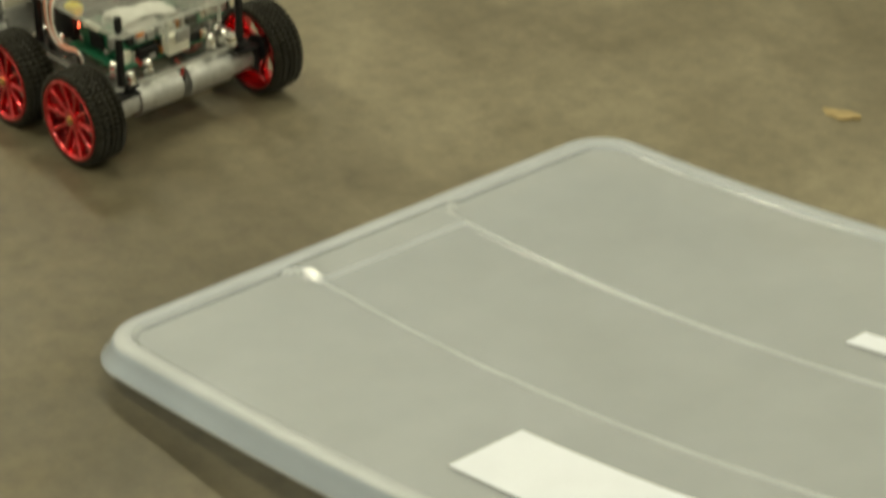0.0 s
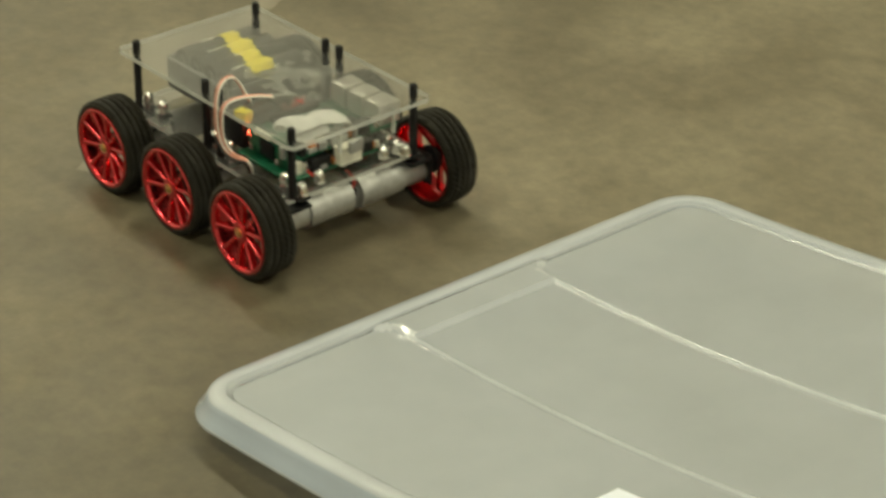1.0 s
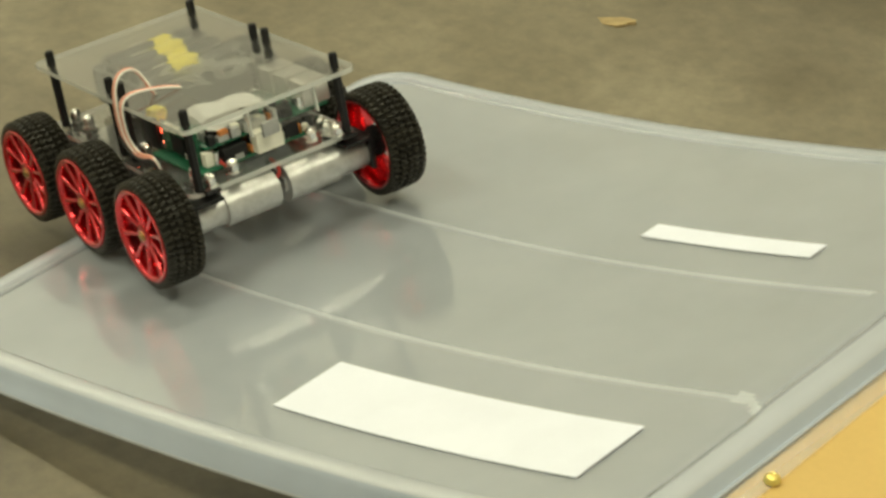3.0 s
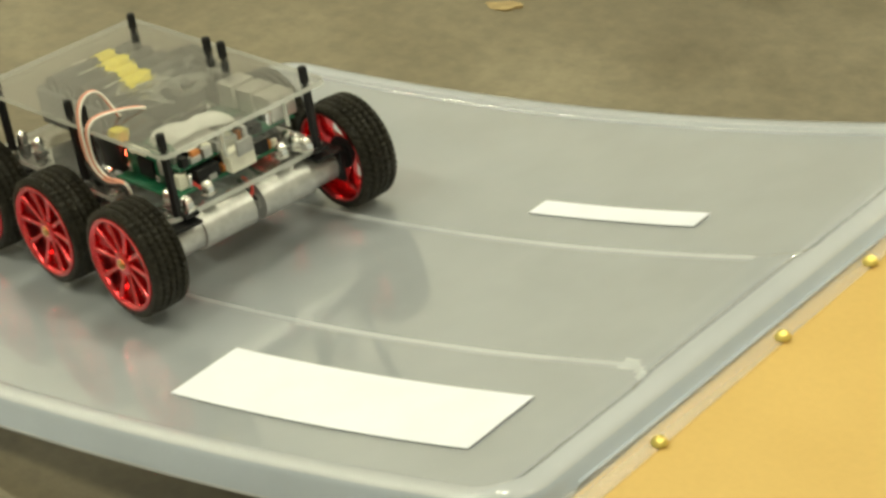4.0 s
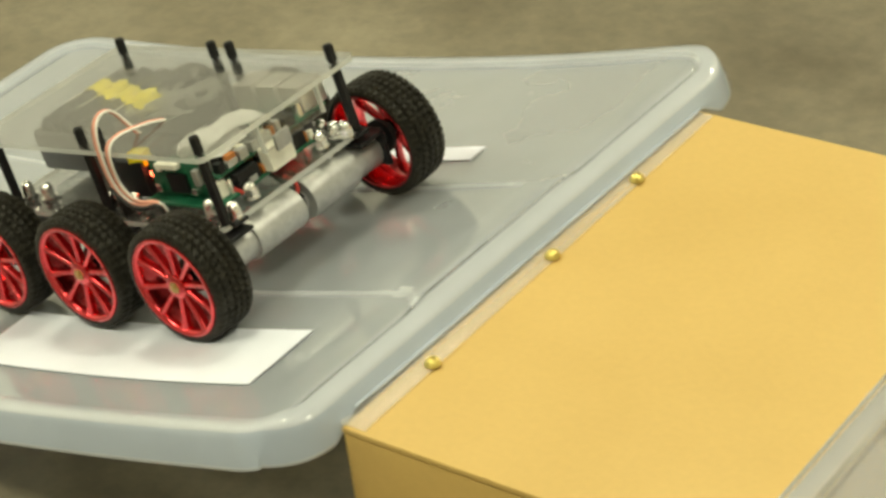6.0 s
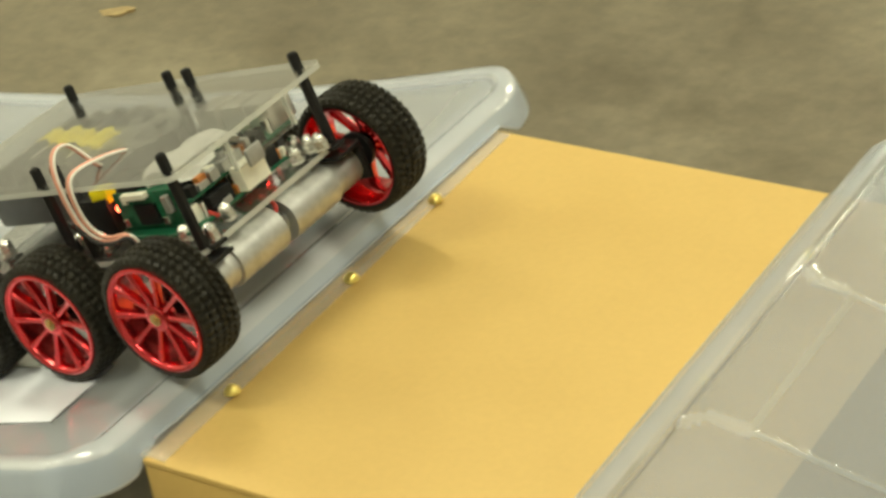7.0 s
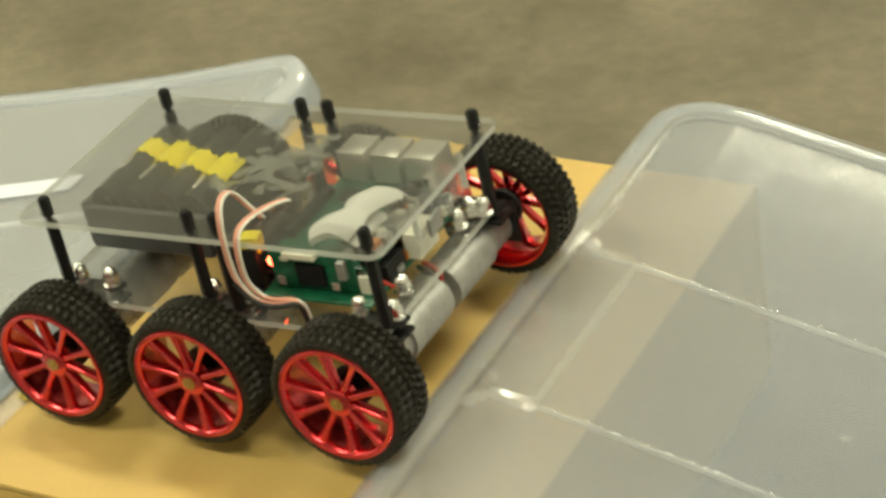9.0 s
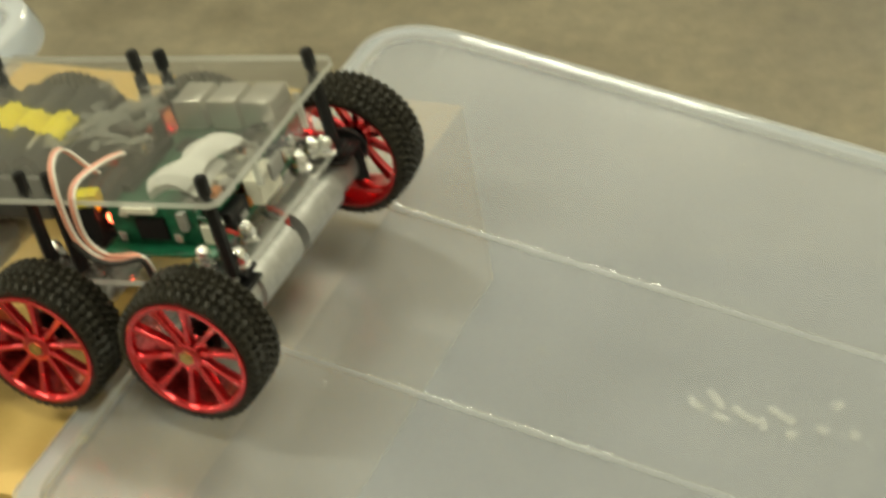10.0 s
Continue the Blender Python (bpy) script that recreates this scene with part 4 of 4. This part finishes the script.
def motions():
    path = [
        (0, pose(-0.8521, 0.0049, 0.0338, 0.38, -0.20, 4.26)),
        (0.3, pose(-0.8451, 0.0055, 0.0330, 0.00, 0.00, 1.50)),
        (0.5, pose(-0.8220, 0.0050, 0.0332, 0.08, -0.05, -0.25)),
        (1, pose(-0.7541, 0.0059, 0.0332, -0.04, 0.09, 2.59)),
        (1.5, pose(-0.6718, 0.0033, 0.0398, 0.56, -0.64, 3.68)),
        (1.8, pose(-0.6490, 0.0035, 0.0500, 0.00, -3.20, 4.50)),
        (2, pose(-0.6162, 0.0061, 0.0528, -0.14, -7.25, 3.34)),
        (2.5, pose(-0.5454, 0.0043, 0.0629, 0.75, -11.55, -1.69)),
        (2.7, pose(-0.5232, 0.0056, 0.0634, 0.60, -10.80, -12.50)),
        (3.8, pose(-0.4635, -0.0035, 0.0717, 0.80, -6.50, -5.50)),
        (4, pose(-0.4358, -0.0031, 0.0734, -0.10, -6.75, -7.19)),
        (4.5, pose(-0.3809, -0.0131, 0.0796, 1.43, -8.80, -6.74)),
        (5, pose(-0.3256, -0.0170, 0.0878, 1.76, -9.94, -6.17)),
        (5.2, pose(-0.3076, -0.0154, 0.0900, 1.45, -10.04, -6.67)),
        (5.75, pose(-0.2492, -0.0177, 0.1021, 1.40, -11.70, -4.80)),
        (6.3, pose(-0.1784, -0.0315, 0.1203, 1.36, -13.27, -2.95)),
        (6.5, pose(-0.1430, -0.0369, 0.1304, 1.48, -13.79, -3.10)),
        (7, pose(-0.0897, -0.0287, 0.1434, 0.80, -17.20, -2.42)),
        (7.5, pose(-0.0240, -0.0334, 0.1659, 0.76, -19.83, -1.45)),
        (7.7, pose(-0.0019, -0.0235, 0.1624, 0.47, -12.73, -0.95)),
        (8, pose(0.0636, -0.0301, 0.1564, -0.12, 6.93, 1.10)),
        (8.2, pose(0.0755, -0.0239, 0.1562, 0.30, 6.60, 0.90)),
        (8.5, pose(0.0839, -0.0290, 0.1544, 0.62, 4.99, 0.74)),
        (9, pose(0.1130, -0.0239, 0.1540, -1.07, -3.69, 0.52)),
        (9.3, pose(0.1661, -0.0249, 0.1558, -1.84, -4.78, 0.09)),
        (9.5, pose(0.1956, -0.0299, 0.1570, 0.25, -4.92, 0.64)),
        (9.8, pose(0.1981, -0.0331, 0.1621, -0.85, -5.90, 0.15)),
        (10, pose(0.1956, -0.0298, 0.1617, -1.33, -5.60, 0.60)),
    ]
    walk(ROBOT, path)
    # wheels roll with the distance covered
    times = [p[0] for p in path]
    way = [0.0]
    for (_, a), (_, b) in zip(path, path[1:]):
        way.append(way[-1] + (b.translation - a.translation).length)
    for ob, x, side in WHEELS:
        rows = []
        for k in range(51):
            t = 0.2 * k
            d = float(np.interp(t, times, way))
            rows.append((t, wheel_pose(x, side, math.degrees(d / WHEEL_R))))
        walk(ob, rows)


motions()
